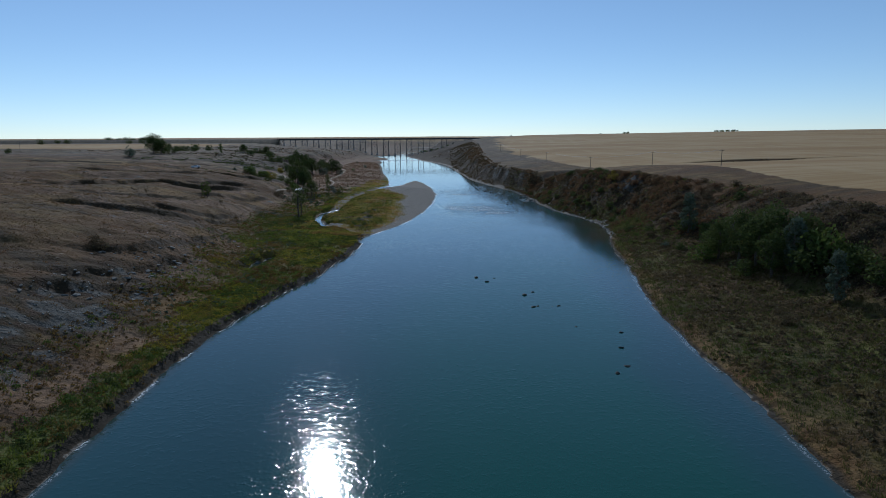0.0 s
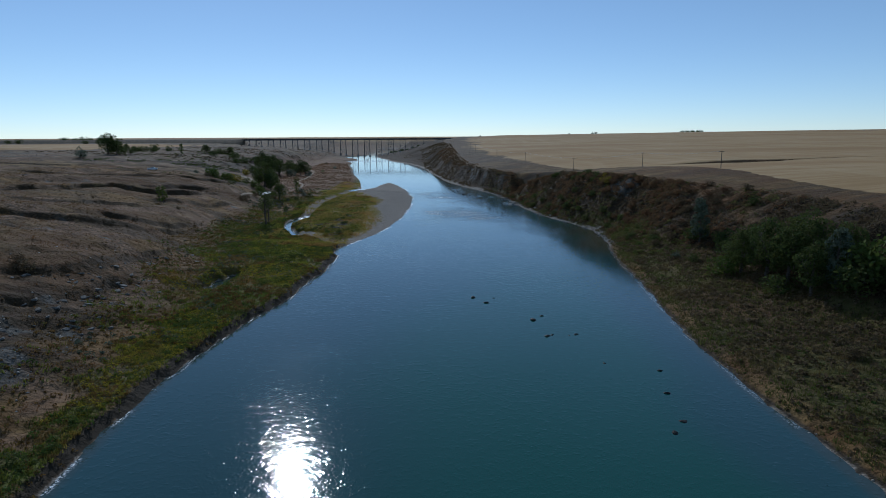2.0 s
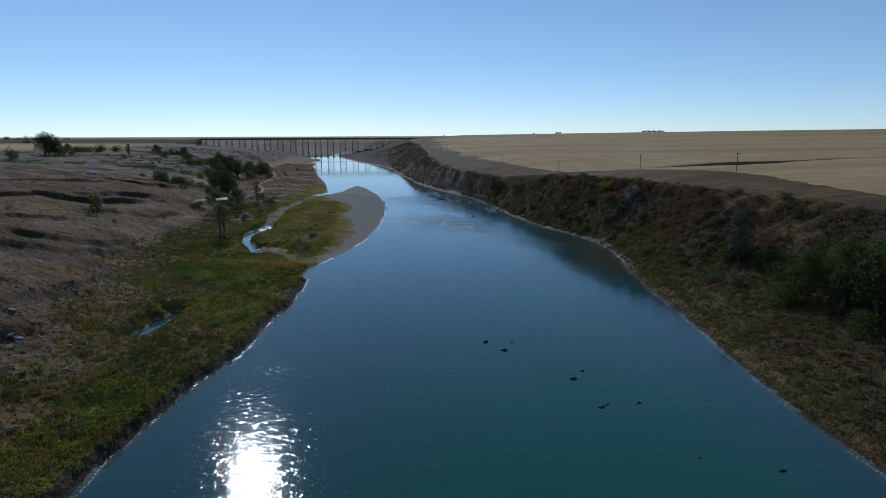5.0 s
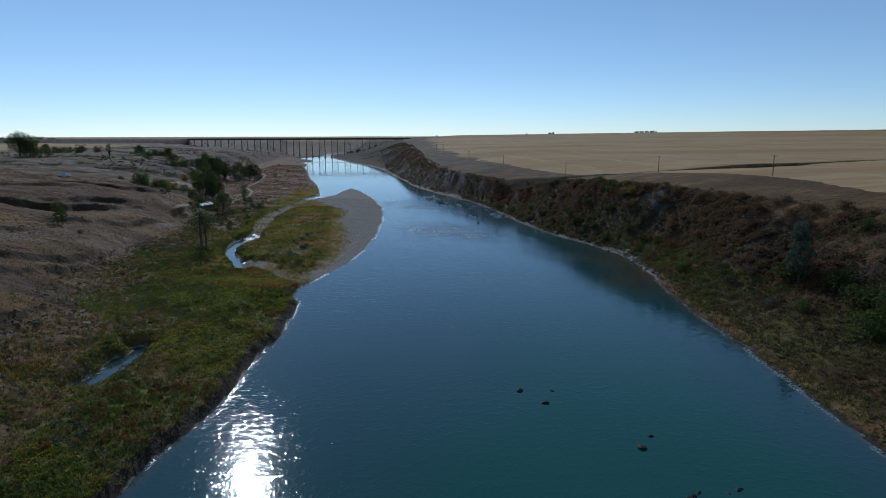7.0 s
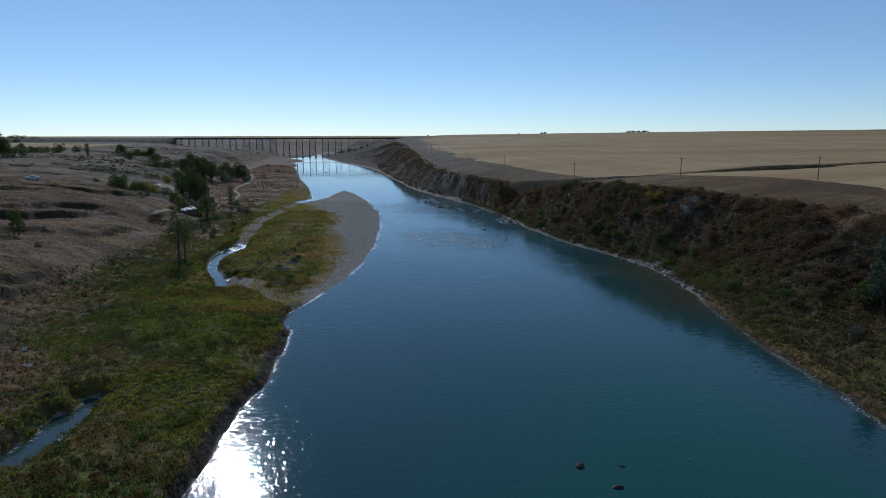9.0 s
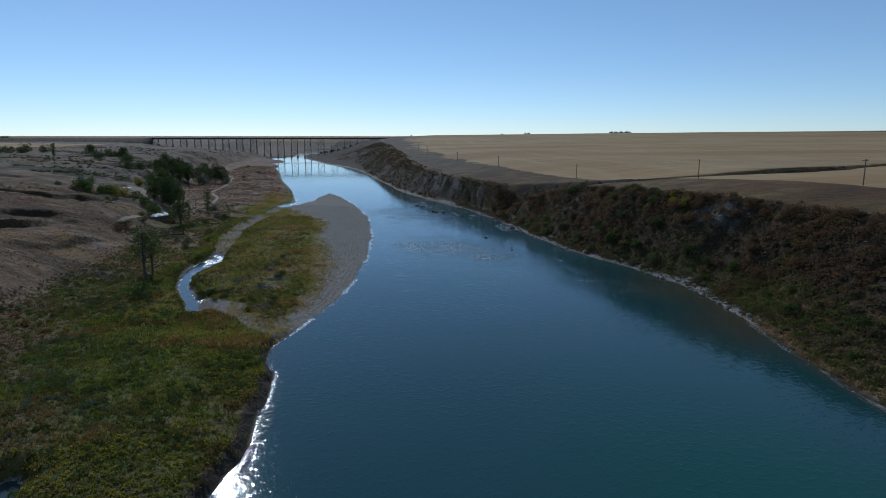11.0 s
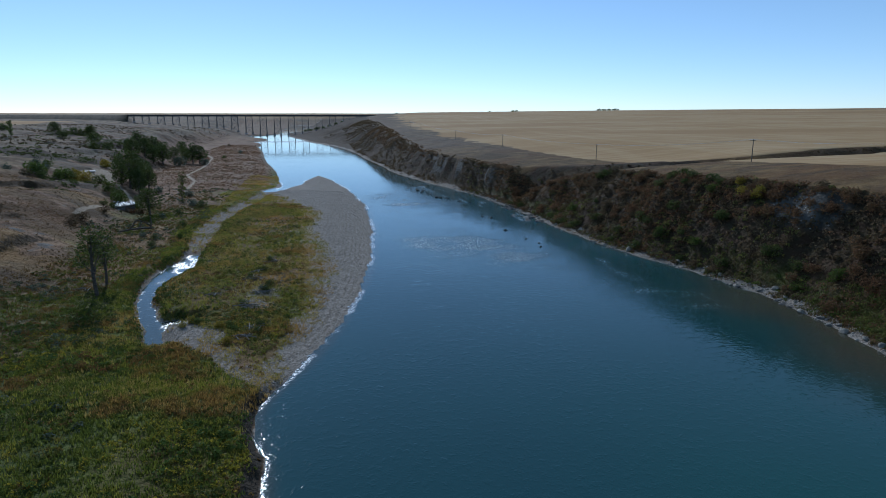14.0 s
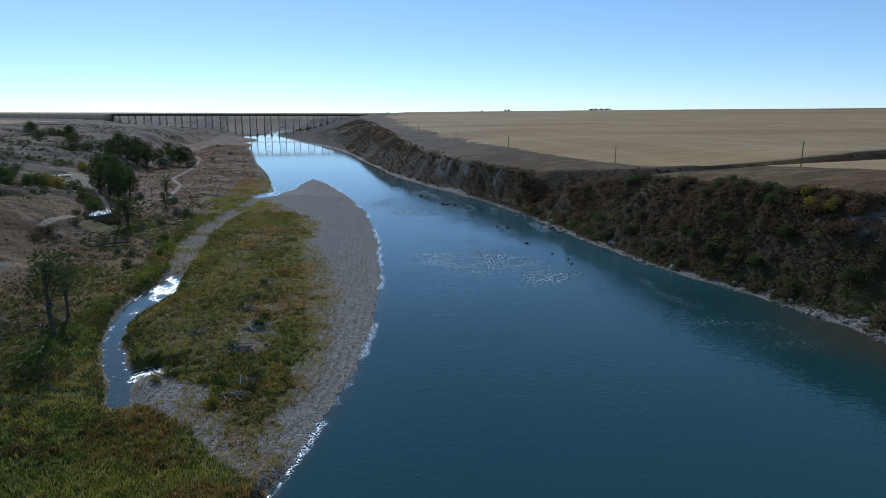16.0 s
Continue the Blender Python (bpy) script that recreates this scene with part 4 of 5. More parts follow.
# railway embankment that carries on from the viaduct
def embankment(name, xa, xb, drop):
    n = 60
    xs = np.linspace(xa, xb, n)
    prof = np.array([(-26, -13.0), (-3.4, 0), (3.4, 0), (26, -13.0)])
    v = np.array([(x, BRIDGE_Y + y, 35.2 + z + drop * i / n + (0.25 * math.sin(i * 2.1) if z < 0 else 0)) for i, x in enumerate(xs) for y, z in prof])
    f = [(i * 4 + k, i * 4 + k + 1, i * 4 + k + 5, i * 4 + k + 4) for i in range(n - 1) for k in range(3)] + [(3, 2, 1, 0)]
    ob = new(name, mesh_of(name, v, f, EARTH, True))
    return tagged(ob, "dark grassy railway embankment leading to the viaduct", "embankment", kind="structure")


EARTH = plain_material("dark embankment grass", (0.045, 0.035, 0.022), (0.11, 0.08, 0.045), 0.15, 0.95, local=False)
embankment("embankment", -341.0, -1500.0, 1.5)
embankment("embankment", 78.0, 420.0, 1.5)


# ---- power line ----
def pole(x, y, height, turn):
    z = ground_height(x, y)
    root = thing("utility_pole", "weathered wooden utility pole with crossarm beside the field", "utility pole", "utility poles along the field", pose(x, y, z, 0, 0, turn))
    bm = bmesh.new()
    add_rod(bm, (0, 0, -0.5), (0, 0, height), 0.16, 0.11, 8)
    part("shaft", (bm, POLEWOOD), root)
    bm = bmesh.new()
    add_box(bm, (2.2, 0.12, 0.14), (0, 0.12, height - 0.45), bevel=0.01)
    part("crossarm", (bm, POLEWOOD), root)
    for s in (-1.0, 0.0, 1.0):
        bm = bmesh.new()
        add_rod(bm, (s, 0.12, height - 0.4), (s, 0.12, height - 0.12), 0.06, 0.04, 6)
        part("insulator", (bm, CONCRETE), root, "small grey insulator")
    return Vector((x, y, z + height - 0.12))


POLES = [(119, 272.7), (110.7, 337.2), (98.5, 425), (87, 534), (75.5, 618), (64, 705), (68, 800)]
heads = [pole(x, y, 7.0, 8) for x, y in POLES]
pole(-369.6, 561.8, 9.0, 60)
for a, b in zip(heads[:-1], heads[1:]):
    for s in (-1.0, 1.0):
        bm = bmesh.new()
        pts = [a.lerp(b, i / 10) + Vector((s, 0.12, -1.1 * (1 - (i / 5 - 1) ** 2))) for i in range(11)]
        rings = [[bm.verts.new(p + Vector((0.024 * math.cos(q), 0, 0.024 * math.sin(q)))) for q in (0.8, 2.4, 3.9, 5.5)] for p in pts]
        for p, q in zip(rings[:-1], rings[1:]):
            for k in range(4):
                bm.faces.new((p[k], p[(k + 1) % 4], q[(k + 1) % 4], q[k]))
        me = bpy.data.meshes.new("power_wire")
        bm.to_mesh(me)
        bm.free()
        me.materials.append(WIRE)
        tagged(new("power_wire", me), "thin sagging overhead wire between utility poles", "wire", "overhead wires")


# ---- trees and bushes, one by one ----
WEST_PLANTS = [
    ("cottonwood", -105, 461, 19), ("cottonwood", -106, 488, 14.5), ("cottonwood", -135, 628, 17), ("cottonwood", -134, 606, 15), ("cottonwood", -136, 586, 12),
    ("cottonwood", -131, 638, 15), ("cottonwood", -82, 398, 11), ("green", -104.4, 431, 5.4), ("green", -97.4, 418.5, 5.5), ("cottonwood", -111, 640, 15),
    ("cottonwood", -106.6, 640, 14.5), ("silver", -116, 622, 8), ("tall", -85, 470, 9.2), ("silver", -79.3, 452.5, 4), ("silver", -71.7, 420, 3.6), ("dark", -67.7, 417, 3.4),
    ("green", -124.3, 443, 7), ("green", -125, 438, 4.3), ("yellow", -122, 457, 6.5), ("yellow", -123.8, 450, 6), ("yellow", -130.7, 515, 5.5), ("silver", -134.6, 450, 3.8),
    ("green", -130, 431, 7), ("round", -198, 639, 8.3), ("dark", -182, 627, 6.5), ("dark", -180, 602, 6), ("round", -174, 633, 8.3), ("dark", -177.7, 629, 5.7),
    ("brown", -93, 384.6, 2.8), ("brown", -94, 359.5, 3.2), ("tall", -66.3, 291, 14.5), ("tall", -67.5, 300.4, 11), ("round", -254.8, 566, 17), ("round", -249, 568, 13)]
GROVE_PLANTS = [("cottonwood", -99, 452, 12), ("cottonwood", -111, 470, 13), ("cottonwood", -101, 476, 13), ("cottonwood", -114, 494, 12), ("cottonwood", -128, 600, 13), ("cottonwood", -126, 618, 15),
                ("cottonwood", -140, 612, 13), ("cottonwood", -122, 633, 14), ("dark", -115, 455, 5), ("dark", -118, 540, 6), ("cottonwood", -117, 648, 12), ("silver", -101, 628, 6), ("dark", -150, 560, 6),
                ("dark", -158, 590, 6), ("dark", -166, 612, 6), ("silver", -152, 640, 6), ("dark", -140, 655, 7), ("dark", -150, 690, 7), ("dark", -135, 740, 8), ("dark", -148, 790, 8), ("dark", -160, 850, 9),
                ("silver", -95, 468, 4), ("green", -88, 405, 5), ("dark", -100, 425, 4.5), ("dark", -70, 352, 2), ("dark", -68, 340, 2), ("silver", -74, 356, 2.2), ("dark", -66, 372, 2.2), ("green", -63, 352, 1.8),
                ("dark", -98, 700, 3), ("silver", -92, 760, 4), ("brown", -120, 900, 4), ("brown", -84, 610, 2), ("brown", -76, 580, 1.6), ("brown", -92, 660, 2)]
BENCH_PLANTS = [("dark", -247, 573, 6), ("dark", -243, 582, 5.5), ("dark", -276, 640, 7), ("dark", -268, 648, 7), ("dark", -258, 668, 7), ("dark", -252, 692, 7), ("dark", -290, 655, 6),
    ("round", -280, 658, 7.5), ("dark", -270, 660, 6.4), ("dark", -271, 705, 8), ("dark", -263.6, 660, 7), ("silver", -239.7, 490.6, 8), ("poplar", -200, 579, 11.8),
    ("poplar", -105.6, 285, 8.6), ("poplar", -108.2, 287.5, 8), ("dark", -352, 520, 4.6), ("dark", -694, 1112, 10), ("brown", -82, 150, 3.4), ("brown", -84.5, 152, 2.6),
    ("brown", -94, 368, 3.6), ("poplar", -78.8, 437, 9), ("brown", -96, 274, 1.5), ("brown", -95.6, 366, 2.6), ("dark", -142, 600, 7), ("dark", -147, 575, 6),
    ("silver", -128, 560, 7), ("dark", -133, 545, 6), ("cottonwood", -118, 520, 10), ("cottonwood", -112, 505, 11), ("silver", -140, 430, 3), ("brown", -136, 441, 3.4), ("brown", -131, 424, 3.5),
    ("dark", -126, 425, 3.6), ("silver", -133, 436, 4.4), ("silver", -145, 470, 4), ("green", -138, 462, 4.4), ("dark", -128, 430, 3.2), ("dark", -73, 400, 2.6), ("silver", -76, 390, 2.4)]
EAST_PLANTS = [
    ("spire", 79.4, 203, 12), ("cottonwood", 76.9, 174, 10.5), ("cottonwood", 78.8, 166, 12.5), ("cottonwood", 80, 159, 12), ("cottonwood", 82.8, 155, 13.5), ("spire", 83, 147, 12.5),
    ("cottonwood", 82, 178, 9.5), ("cottonwood", 84, 163, 11.5), ("green", 87, 143, 9.5), ("spire", 80, 126, 10), ("dark", 88.7, 132, 6), ("dark", 83, 141, 7), ("green", 73.8, 176, 6.5),
    ("dark", 79.6, 206, 5.5), ("brown", 65.3, 116, 3), ("cottonwood", 87, 150, 11), ("cottonwood", 79, 149, 10), ("dark", 76, 156, 5), ("dark", 91, 138, 6), ("dark", 88, 124, 6),
    ("cottonwood", 93, 120, 10), ("spire", 86, 112, 9), ("dark", 80, 186, 5), ("dark", 82, 194, 5), ("dark", 73, 192, 3), ("silver", 71, 199, 2.4),
    ("yellow", 79.1, 291, 3.4), ("yellow", 78.7, 296, 3), ("yellow", 80.5, 300, 2.2), ("green", 75.4, 261, 3.2), ("green", 72, 268, 2.2), ("green", 77, 306, 2.5)]
for kind, px, py, ph in WEST_PLANTS:
    plant(kind, px, py, ph, 1.15 if kind == "cottonwood" else 1.1, group="trees and bushes on the west flat")
for kind, px, py, ph in GROVE_PLANTS:
    plant(kind, px, py, ph, 1.0, group="grove on the west flat")
for kind, px, py, ph in BENCH_PLANTS:
    plant(kind, px, py, ph, group="trees and bushes on the west slope")
for kind, px, py, ph in EAST_PLANTS:
    plant(kind, px, py, ph * (1.2 if ph > 8 else 1.0), 0.98 if ph > 8 else 1.15, group="trees and bushes below the bluff")

# far shelter belts and single trees on the skyline
for i in range(13):
    plant("dark", 1405 + i * 9.5, 3317 + (i % 3) * 6, 9 + (i % 4), 1.0, "shelter belt on the skyline", "dark distant shelter-belt tree on the skyline")
for fx, fy, fh in [(-760, 1270, 8), (-735, 1260, 9), (-560, 1150, 7), (-542, 1160, 8), (-520, 1150, 7), (-880, 1700, 14), (-860, 1710, 12), (-835, 1700, 15), (-812, 1690, 12), (-795, 1710, 16), (-770, 1700, 13),
                   (-745, 1700, 11), (-590, 1500, 8), (820, 2900, 9), (835, 2905, 10), (700, 2850, 6), (330, 3100, 7)]:
    plant("dark", fx, fy, fh, 1.3, "far trees on the plain", "small dark tree far off on the plain")
for i in range(13):
    plant("dark", -48 + 6.5 * i + 3 * math.sin(i * 3.0), 1470 + 20 * math.sin(i * 1.3) + 4 * i, 5 + 1.5 * math.sin(i * 2.1), 1.3, "trees beyond the viaduct", "dark green tree on the river bend beyond the viaduct")

# shrubs on the east bluff
placed = 0
while placed < 210:
    sy = RNG.uniform(205, 420)
    a, b = float(spline(np.array([sy]), EAST_BANK)[0]), float(spline(np.array([sy]), EAST_RIM)[0])
    s = RNG.uniform(0.12, 0.97)
    sx = a + (b - a) * s
    tone = vnoise(np.array([sx / 9]), np.array([sy / 14]), 5)[0]
    kind = "russet" if tone > -0.05 else ("brown" if tone > -0.5 else "dark")
    if s < 0.35 and RNG.uniform() < 0.5:
        kind = "green" if RNG.uniform() < 0.35 else "dark"
    plant(kind, sx, sy, RNG.uniform(1.4, 2.9), 1.25, "shrubs on the east bluff")
    placed += 1


# ---- scattered growth ----
def tufts(name, label, n, box, accept, tall, wide, blades, material, seed, category="grass"):
    """Many grass tufts, joined: blades as thin bent triangles."""
    rng = np.random.default_rng(seed)
    south = box[2] - (30 if box[2] < 61 else 0)
    x, y = rng.uniform(box[0], box[1], n), rng.uniform(south, box[3], n)
    z, mk = land(x, y)
    keep = rng.uniform(size=n) < accept(x, y, z, mk) * (smooth(y, south, south + 30) if box[2] < 61 else 1)
    x, y, z = x[keep], y[keep], z[keep]
    n = len(x)
    clump = (0.65 + 0.7 * rng.random(n)) * (0.75 + 0.5 * (fbm(x, y, 8, 2, seed) + 1) / 2)
    q = rng.uniform(0, 2 * np.pi, (n, blades))
    rad = rng.uniform(0, wide, (n, blades)) * clump[:, None]
    hgt = tall * clump[:, None] * rng.uniform(0.6, 1.15, (n, blades))
    bx, by = x[:, None] + np.cos(q) * rad * 0.6, y[:, None] + np.sin(q) * rad * 0.6
    tx, ty = bx + np.cos(q) * hgt * 0.3 + rng.normal(0, 0.1, q.shape), by + np.sin(q) * hgt * 0.3 + rng.normal(0, 0.1, q.shape)
    w = 0.075 * wide * rng.uniform(0.7, 1.5, q.shape)
    p = q + rng.uniform(0.6, 2.5, q.shape)
    zz = np.broadcast_to(z[:, None], q.shape)
    v = np.stack([np.stack([bx - np.cos(p) * w, by - np.sin(p) * w, zz - 0.1], -1), np.stack([bx + np.cos(p) * w, by + np.sin(p) * w, zz - 0.1], -1),
                  np.stack([tx, ty, zz + hgt], -1)], 2).reshape(-1, 3)
    ob = new(name, mesh_of(name, v, np.arange(len(v)).reshape(-1, 3), material))
    return tagged(ob, label, category, kind="stuff")


def scrub(name, label, n, box, accept, size, sprigs, leaf, material, seed):
    """Low bushes too many to count, joined: sprigs in small domes."""
    rng = np.random.default_rng(seed)
    south = box[2] - (30 if box[2] < 61 else 0)
    x, y = rng.uniform(box[0], box[1], n), rng.uniform(south, box[3], n)
    z, mk = land(x, y)
    keep = rng.uniform(size=n) < accept(x, y, z, mk) * (smooth(y, south, south + 30) if box[2] < 61 else 1)
    x, y, z = x[keep], y[keep], z[keep]
    n = len(x)
    r = size * rng.uniform(0.5, 1.4, n) * (0.8 + 0.4 * fbm(x, y, 12, 2, seed))
    d = rng.normal(size=(n, sprigs, 3))
    d /= np.linalg.norm(d, axis=2)[..., None]
    d *= rng.uniform(0.5, 1.0, (n, sprigs, 1)) ** 0.5
    d[..., 2] = np.abs(d[..., 2]) * 0.9
    c = np.stack([x, y, z], -1)[:, None] + d * r[:, None, None]
    v, f = leaf_quads(c.reshape(-1, 3), leaf, rng)
    ob = new(name, mesh_of(name, v, f, material))
    return tagged(ob, label, "shrubs", kind="stuff")


def blade_material(name, dark, light, accent, patch):
    m = Mat(name, 0.75, spec=0.2)
    c = m.mix(m.island(), dark, light)
    c = m.mix(m.span(m.noise(0.12, 4), 0.46, 0.62, 0.0, 0.85), c, accent)
    c = m.mix(m.span(m.noise(0.065, 4, 0.6), 0.49, 0.6, 0.0, 0.9), c, patch)
    m.colour(c)
    t = m.n.new("ShaderNodeBsdfTranslucent")
    m.l.new(c, t.inputs["Color"])
    x = m.n.new("ShaderNodeMixShader")
    x.inputs[0].default_value = 0.5
    m.l.new(m.b.outputs[0], x.inputs[1])
    m.l.new(t.outputs[0], x.inputs[2])
    m.l.new(x.outputs[0], m.n["Material Output"].inputs["Surface"])
    return m.mat


REED = blade_material("tall green grass blades", (0.06, 0.082, 0.014), (0.165, 0.178, 0.028), (0.082, 0.11, 0.018), (0.17, 0.1, 0.036))
GOLD = blade_material("yellowing grass blades", (0.15, 0.155, 0.024), (0.3, 0.275, 0.04), (0.15, 0.165, 0.022), (0.22, 0.13, 0.035))
GOLDEN = blade_material("golden olive grass blades", (0.2, 0.155, 0.042), (0.43, 0.32, 0.092), (0.2, 0.2, 0.04), (0.37, 0.225, 0.065))
OLIVE = blade_material("olive bank grass blades", (0.046, 0.054, 0.016), (0.12, 0.122, 0.034), (0.078, 0.086, 0.022), (0.11, 0.08, 0.032))
STRAW = blade_material("dry brown grass blades", (0.085, 0.052, 0.022), (0.18, 0.115, 0.045), (0.155, 0.075, 0.028), (0.062, 0.044, 0.024))

tufts("tall_grass", "tall green and brown grass on the river flat", 45000, (-82, -26, 60, 400),
      lambda x, y, z, k: np.clip(k["green"] * 1.3, 0, 1) * (k["gravel"] < 0.4) * (z > 0.35) * ((y < 262) | (x < -58)), 0.42, 1.0, 9, REED, 501)
tufts("yellow_weeds", "yellow-green weeds among the grass", 34000, (-76, -28, 60, 264),
      lambda x, y, z, k: (k["green"] > 0.25) * (z > 0.4) * (k["gravel"] < 0.4) * smooth(fbm(x, y, 14, 3, 77), 0.12, 0.35), 0.4, 0.8, 8, GOLD, 502)
tufts("bar_grass", "sparse grass and weeds on the gravel bar", 20000, (-66, -8, 236, 500),
      lambda x, y, z, k: (k["gravel"] < 0.7) * (z > 0.12) * np.clip(smooth(fbm(x, y, 9, 3, 79), 0.0, 0.4) + 0.8 * k["green"], 0, 1), 0.6, 0.6, 7, GOLD, 503)
tufts("gold_bar_grass", "golden dry grass on the gravel bar", 46000, (-62, -6, 234, 545),
      lambda x, y, z, k: (k["gravel"] < 0.97) * (z > 0.12) * (0.25 + 0.75 * smooth(fbm(x, y, 11, 3, 80), -0.3, 0.3)) * (1 - 0.8 * k["gravel"]), 0.5, 0.6, 7, GOLDEN, 504)
tufts("gravel_tufts", "sparse olive tufts spreading over the gravel", 26000, (-42, -14, 238, 420),
      lambda x, y, z, k: (k["gravel"] > 0.45) * (z > 0.15) * (1 - smooth(x - spline(y, BAR_GRASS) + 4 * fbm(x, y, 12, 2, 282), -1, 8 - 3 * smooth(y, 280, 340))) * 0.75, 0.34, 0.6, 6, GOLDEN, 509)
tufts("dry_grass", "dry brown prairie grass on the west slope", 42000, (-190, -50, 60, 420),
      lambda x, y, z, k: (k["green"] < 0.5) * (k["gravel"] < 0.3) * (k["track"] < 0.3) * (1 - 0.85 * k["bare"]) * (0.4 + 0.6 * smooth(fbm(x, y, 12, 3, 82), -0.3, 0.3)), 0.3, 0.8, 5, STRAW, 505)
tufts("bank_grass", "mixed grass on the east flat and bluff foot", 45000, (44, 100, 50, 330),
      lambda x, y, z, k: (k["gravel"] < 0.6) * (z > 0.15) * (z < 6) * (0.5 + 0.5 * smooth(fbm(x, y, 10, 3, 84), -0.3, 0.3)), 0.5, 0.75, 7, OLIVE, 506)
tufts("dry_bank_grass", "dry grass on the east flat and slope", 24000, (44, 125, 50, 340),
      lambda x, y, z, k: (k["gravel"] < 0.4) * (k["field"] < 0.4) * (z > 0.6) * (z < 16) * smooth(fbm(x, y, 13, 3, 86), -0.15, 0.3), 0.4, 0.8, 6, OLIVE, 507)
def weed_material(name, dark, light, rust, gold):
    """Meadow leaves that turn rust and yellow in patches some metres wide."""
    m = Mat(name, 0.8, spec=0.1)
    c = m.mix(m.island(), dark, light)
    c = m.mix(m.span(m.noise(0.13, 3, 0.6), 0.55, 0.63, 0.0, 0.75), c, rust)
    c = m.mix(m.span(m.noise(0.17, 2, 0.6, (1.0, 1.0, 0.0), distort=0.4), 0.6, 0.68, 0.0, 0.8), c, gold)
    c = m.mix(m.span(m.noise(0.3, 2, 0.5), 0.58, 0.7, 0.0, 0.8), c, (0.026, 0.042, 0.016))
    m.colour(c)
    t = m.n.new("ShaderNodeBsdfTranslucent")
    m.l.new(c, t.inputs["Color"])
    x = m.n.new("ShaderNodeMixShader")
    x.inputs[0].default_value = 0.45
    m.l.new(m.b.outputs[0], x.inputs[1])
    m.l.new(t.outputs[0], x.inputs[2])
    m.l.new(x.outputs[0], m.n["Material Output"].inputs["Surface"])
    return m.mat


RUSTGRASS = blade_material("rust-red dry grass blades", (0.11, 0.064, 0.038), (0.22, 0.135, 0.08), (0.15, 0.082, 0.045), (0.18, 0.125, 0.075))
tufts("rust_grass", "rust-brown dry grass on the far river flat", 16000, (-130, -45, 470, 930),
      lambda x, y, z, k: (k["red"] > 0.3) * (z > 0.8) * (z < 8) * (k["track"] < 0.2) * (0.35 + 0.65 * smooth(fbm(x, y, 16, 3, 83), -0.3, 0.3)), 0.6, 1.5, 6, RUSTGRASS, 508)
MEADOW = weed_material("meadow weeds", (0.046, 0.066, 0.015), (0.125, 0.146, 0.028), (0.15, 0.08, 0.03), (0.22, 0.2, 0.026))
BARWEED = weed_material("golden olive bar weeds", (0.11, 0.11, 0.028), (0.27, 0.235, 0.06), (0.27, 0.165, 0.06), (0.33, 0.27, 0.06))
DRYWEED = leaf_material("rusty dry weeds", (0.09, 0.05, 0.018), (0.20, 0.115, 0.04), (0.14, 0.10, 0.03), 0.45)
LEAF_OLIVE = leaf_material("olive green shrub leaves", (0.06, 0.072, 0.022), (0.16, 0.165, 0.044), (0.165, 0.13, 0.042), 0.45)
scrub("meadow_weeds", "soft green weeds in clumps on the river flat", 40000, (-84, -26, 60, 420),
      lambda x, y, z, k: np.clip(k["green"] * 1.2, 0, 1) * (k["gravel"] < 0.4) * (z > 0.35) * smooth(fbm(x, y, 7, 3, 177), -0.4, 0.2), 0.6, 15, 0.28, MEADOW, 521)
scrub("tall_weeds", "taller leafy green clumps on the river flat", 3200, (-84, -28, 60, 420),
      lambda x, y, z, k: np.clip(k["green"] * 1.2, 0, 1) * (k["gravel"] < 0.3) * (z > 0.5) * smooth(fbm(x, y, 19, 3, 277), -0.05, 0.25), 1.15, 46, 0.32, LEAF, 531)
scrub("bright_clumps", "leafy bright green clumps standing above the meadow", 3000, (-84, -28, 60, 275),
      lambda x, y, z, k: np.clip(k["green"] * 1.3, 0, 1) * (k["gravel"] < 0.3) * (z > 0.5) * smooth(fbm(x, y, 12, 3, 279), 0.12, 0.35), 1.05, 60, 0.34, LEAF_BRIGHT, 533)
scrub("rust_clumps", "rust-brown clumps of dead weeds in the meadow", 3400, (-84, -28, 60, 275),
      lambda x, y, z, k: (k["green"] > 0.2) * (k["gravel"] < 0.3) * (z > 0.5) * smooth(fbm(x, y, 15, 3, 280), 0.12, 0.32), 0.95, 50, 0.34, DRYWEED, 534)
scrub("bar_bushes", "olive and gold bushes in patches on the bar", 2600, (-58, -22, 244, 420),
      lambda x, y, z, k: (k["gravel"] < 0.6) * (z > 0.2) * (x > spline(y, CREEK) + 3) * smooth(fbm(x, y, 10, 3, 281), 0.0, 0.3), 0.7, 46, 0.3, BARWEED, 535)
scrub("creek_reeds", "fresh green reeds along the creek edge", 5000, (-66, -40, 262, 350),
      lambda x, y, z, k: (z > 0.05) * (z < 1.3) * (k["gravel"] < 0.85) * (y < 338) * (k["gravel"] < 0.35) * (1 - smooth(np.abs(x - spline(y, CREEK)), 4.5, 9)) * 0.7, 0.6, 34, 0.3, LEAF_BRIGHT, 536)
scrub("terrace_weeds", "dark dry weeds on the east flat", 7000, (44, 95, 55, 235),
      lambda x, y, z, k: (k["gravel"] < 0.3) * (z > 0.35) * (z < 4) * smooth(fbm(x * 0.7, y, 14, 3, 278), -0.05, 0.3), 0.5, 18, 0.34, LEAF_BROWN, 532)
scrub("gold_weeds", "yellow flowering weeds in patches on the river flat", 11000, (-70, -28, 100, 270),
      lambda x, y, z, k: (k["green"] > 0.3) * (z > 0.4) * (k["gravel"] < 0.4) * smooth(fbm(x, y, 16, 3, 178) + 0.22 * (1 - smooth(y, 185, 235)), 0.2, 0.42), 0.5, 15, 0.27, LEAF_GOLD, 522)
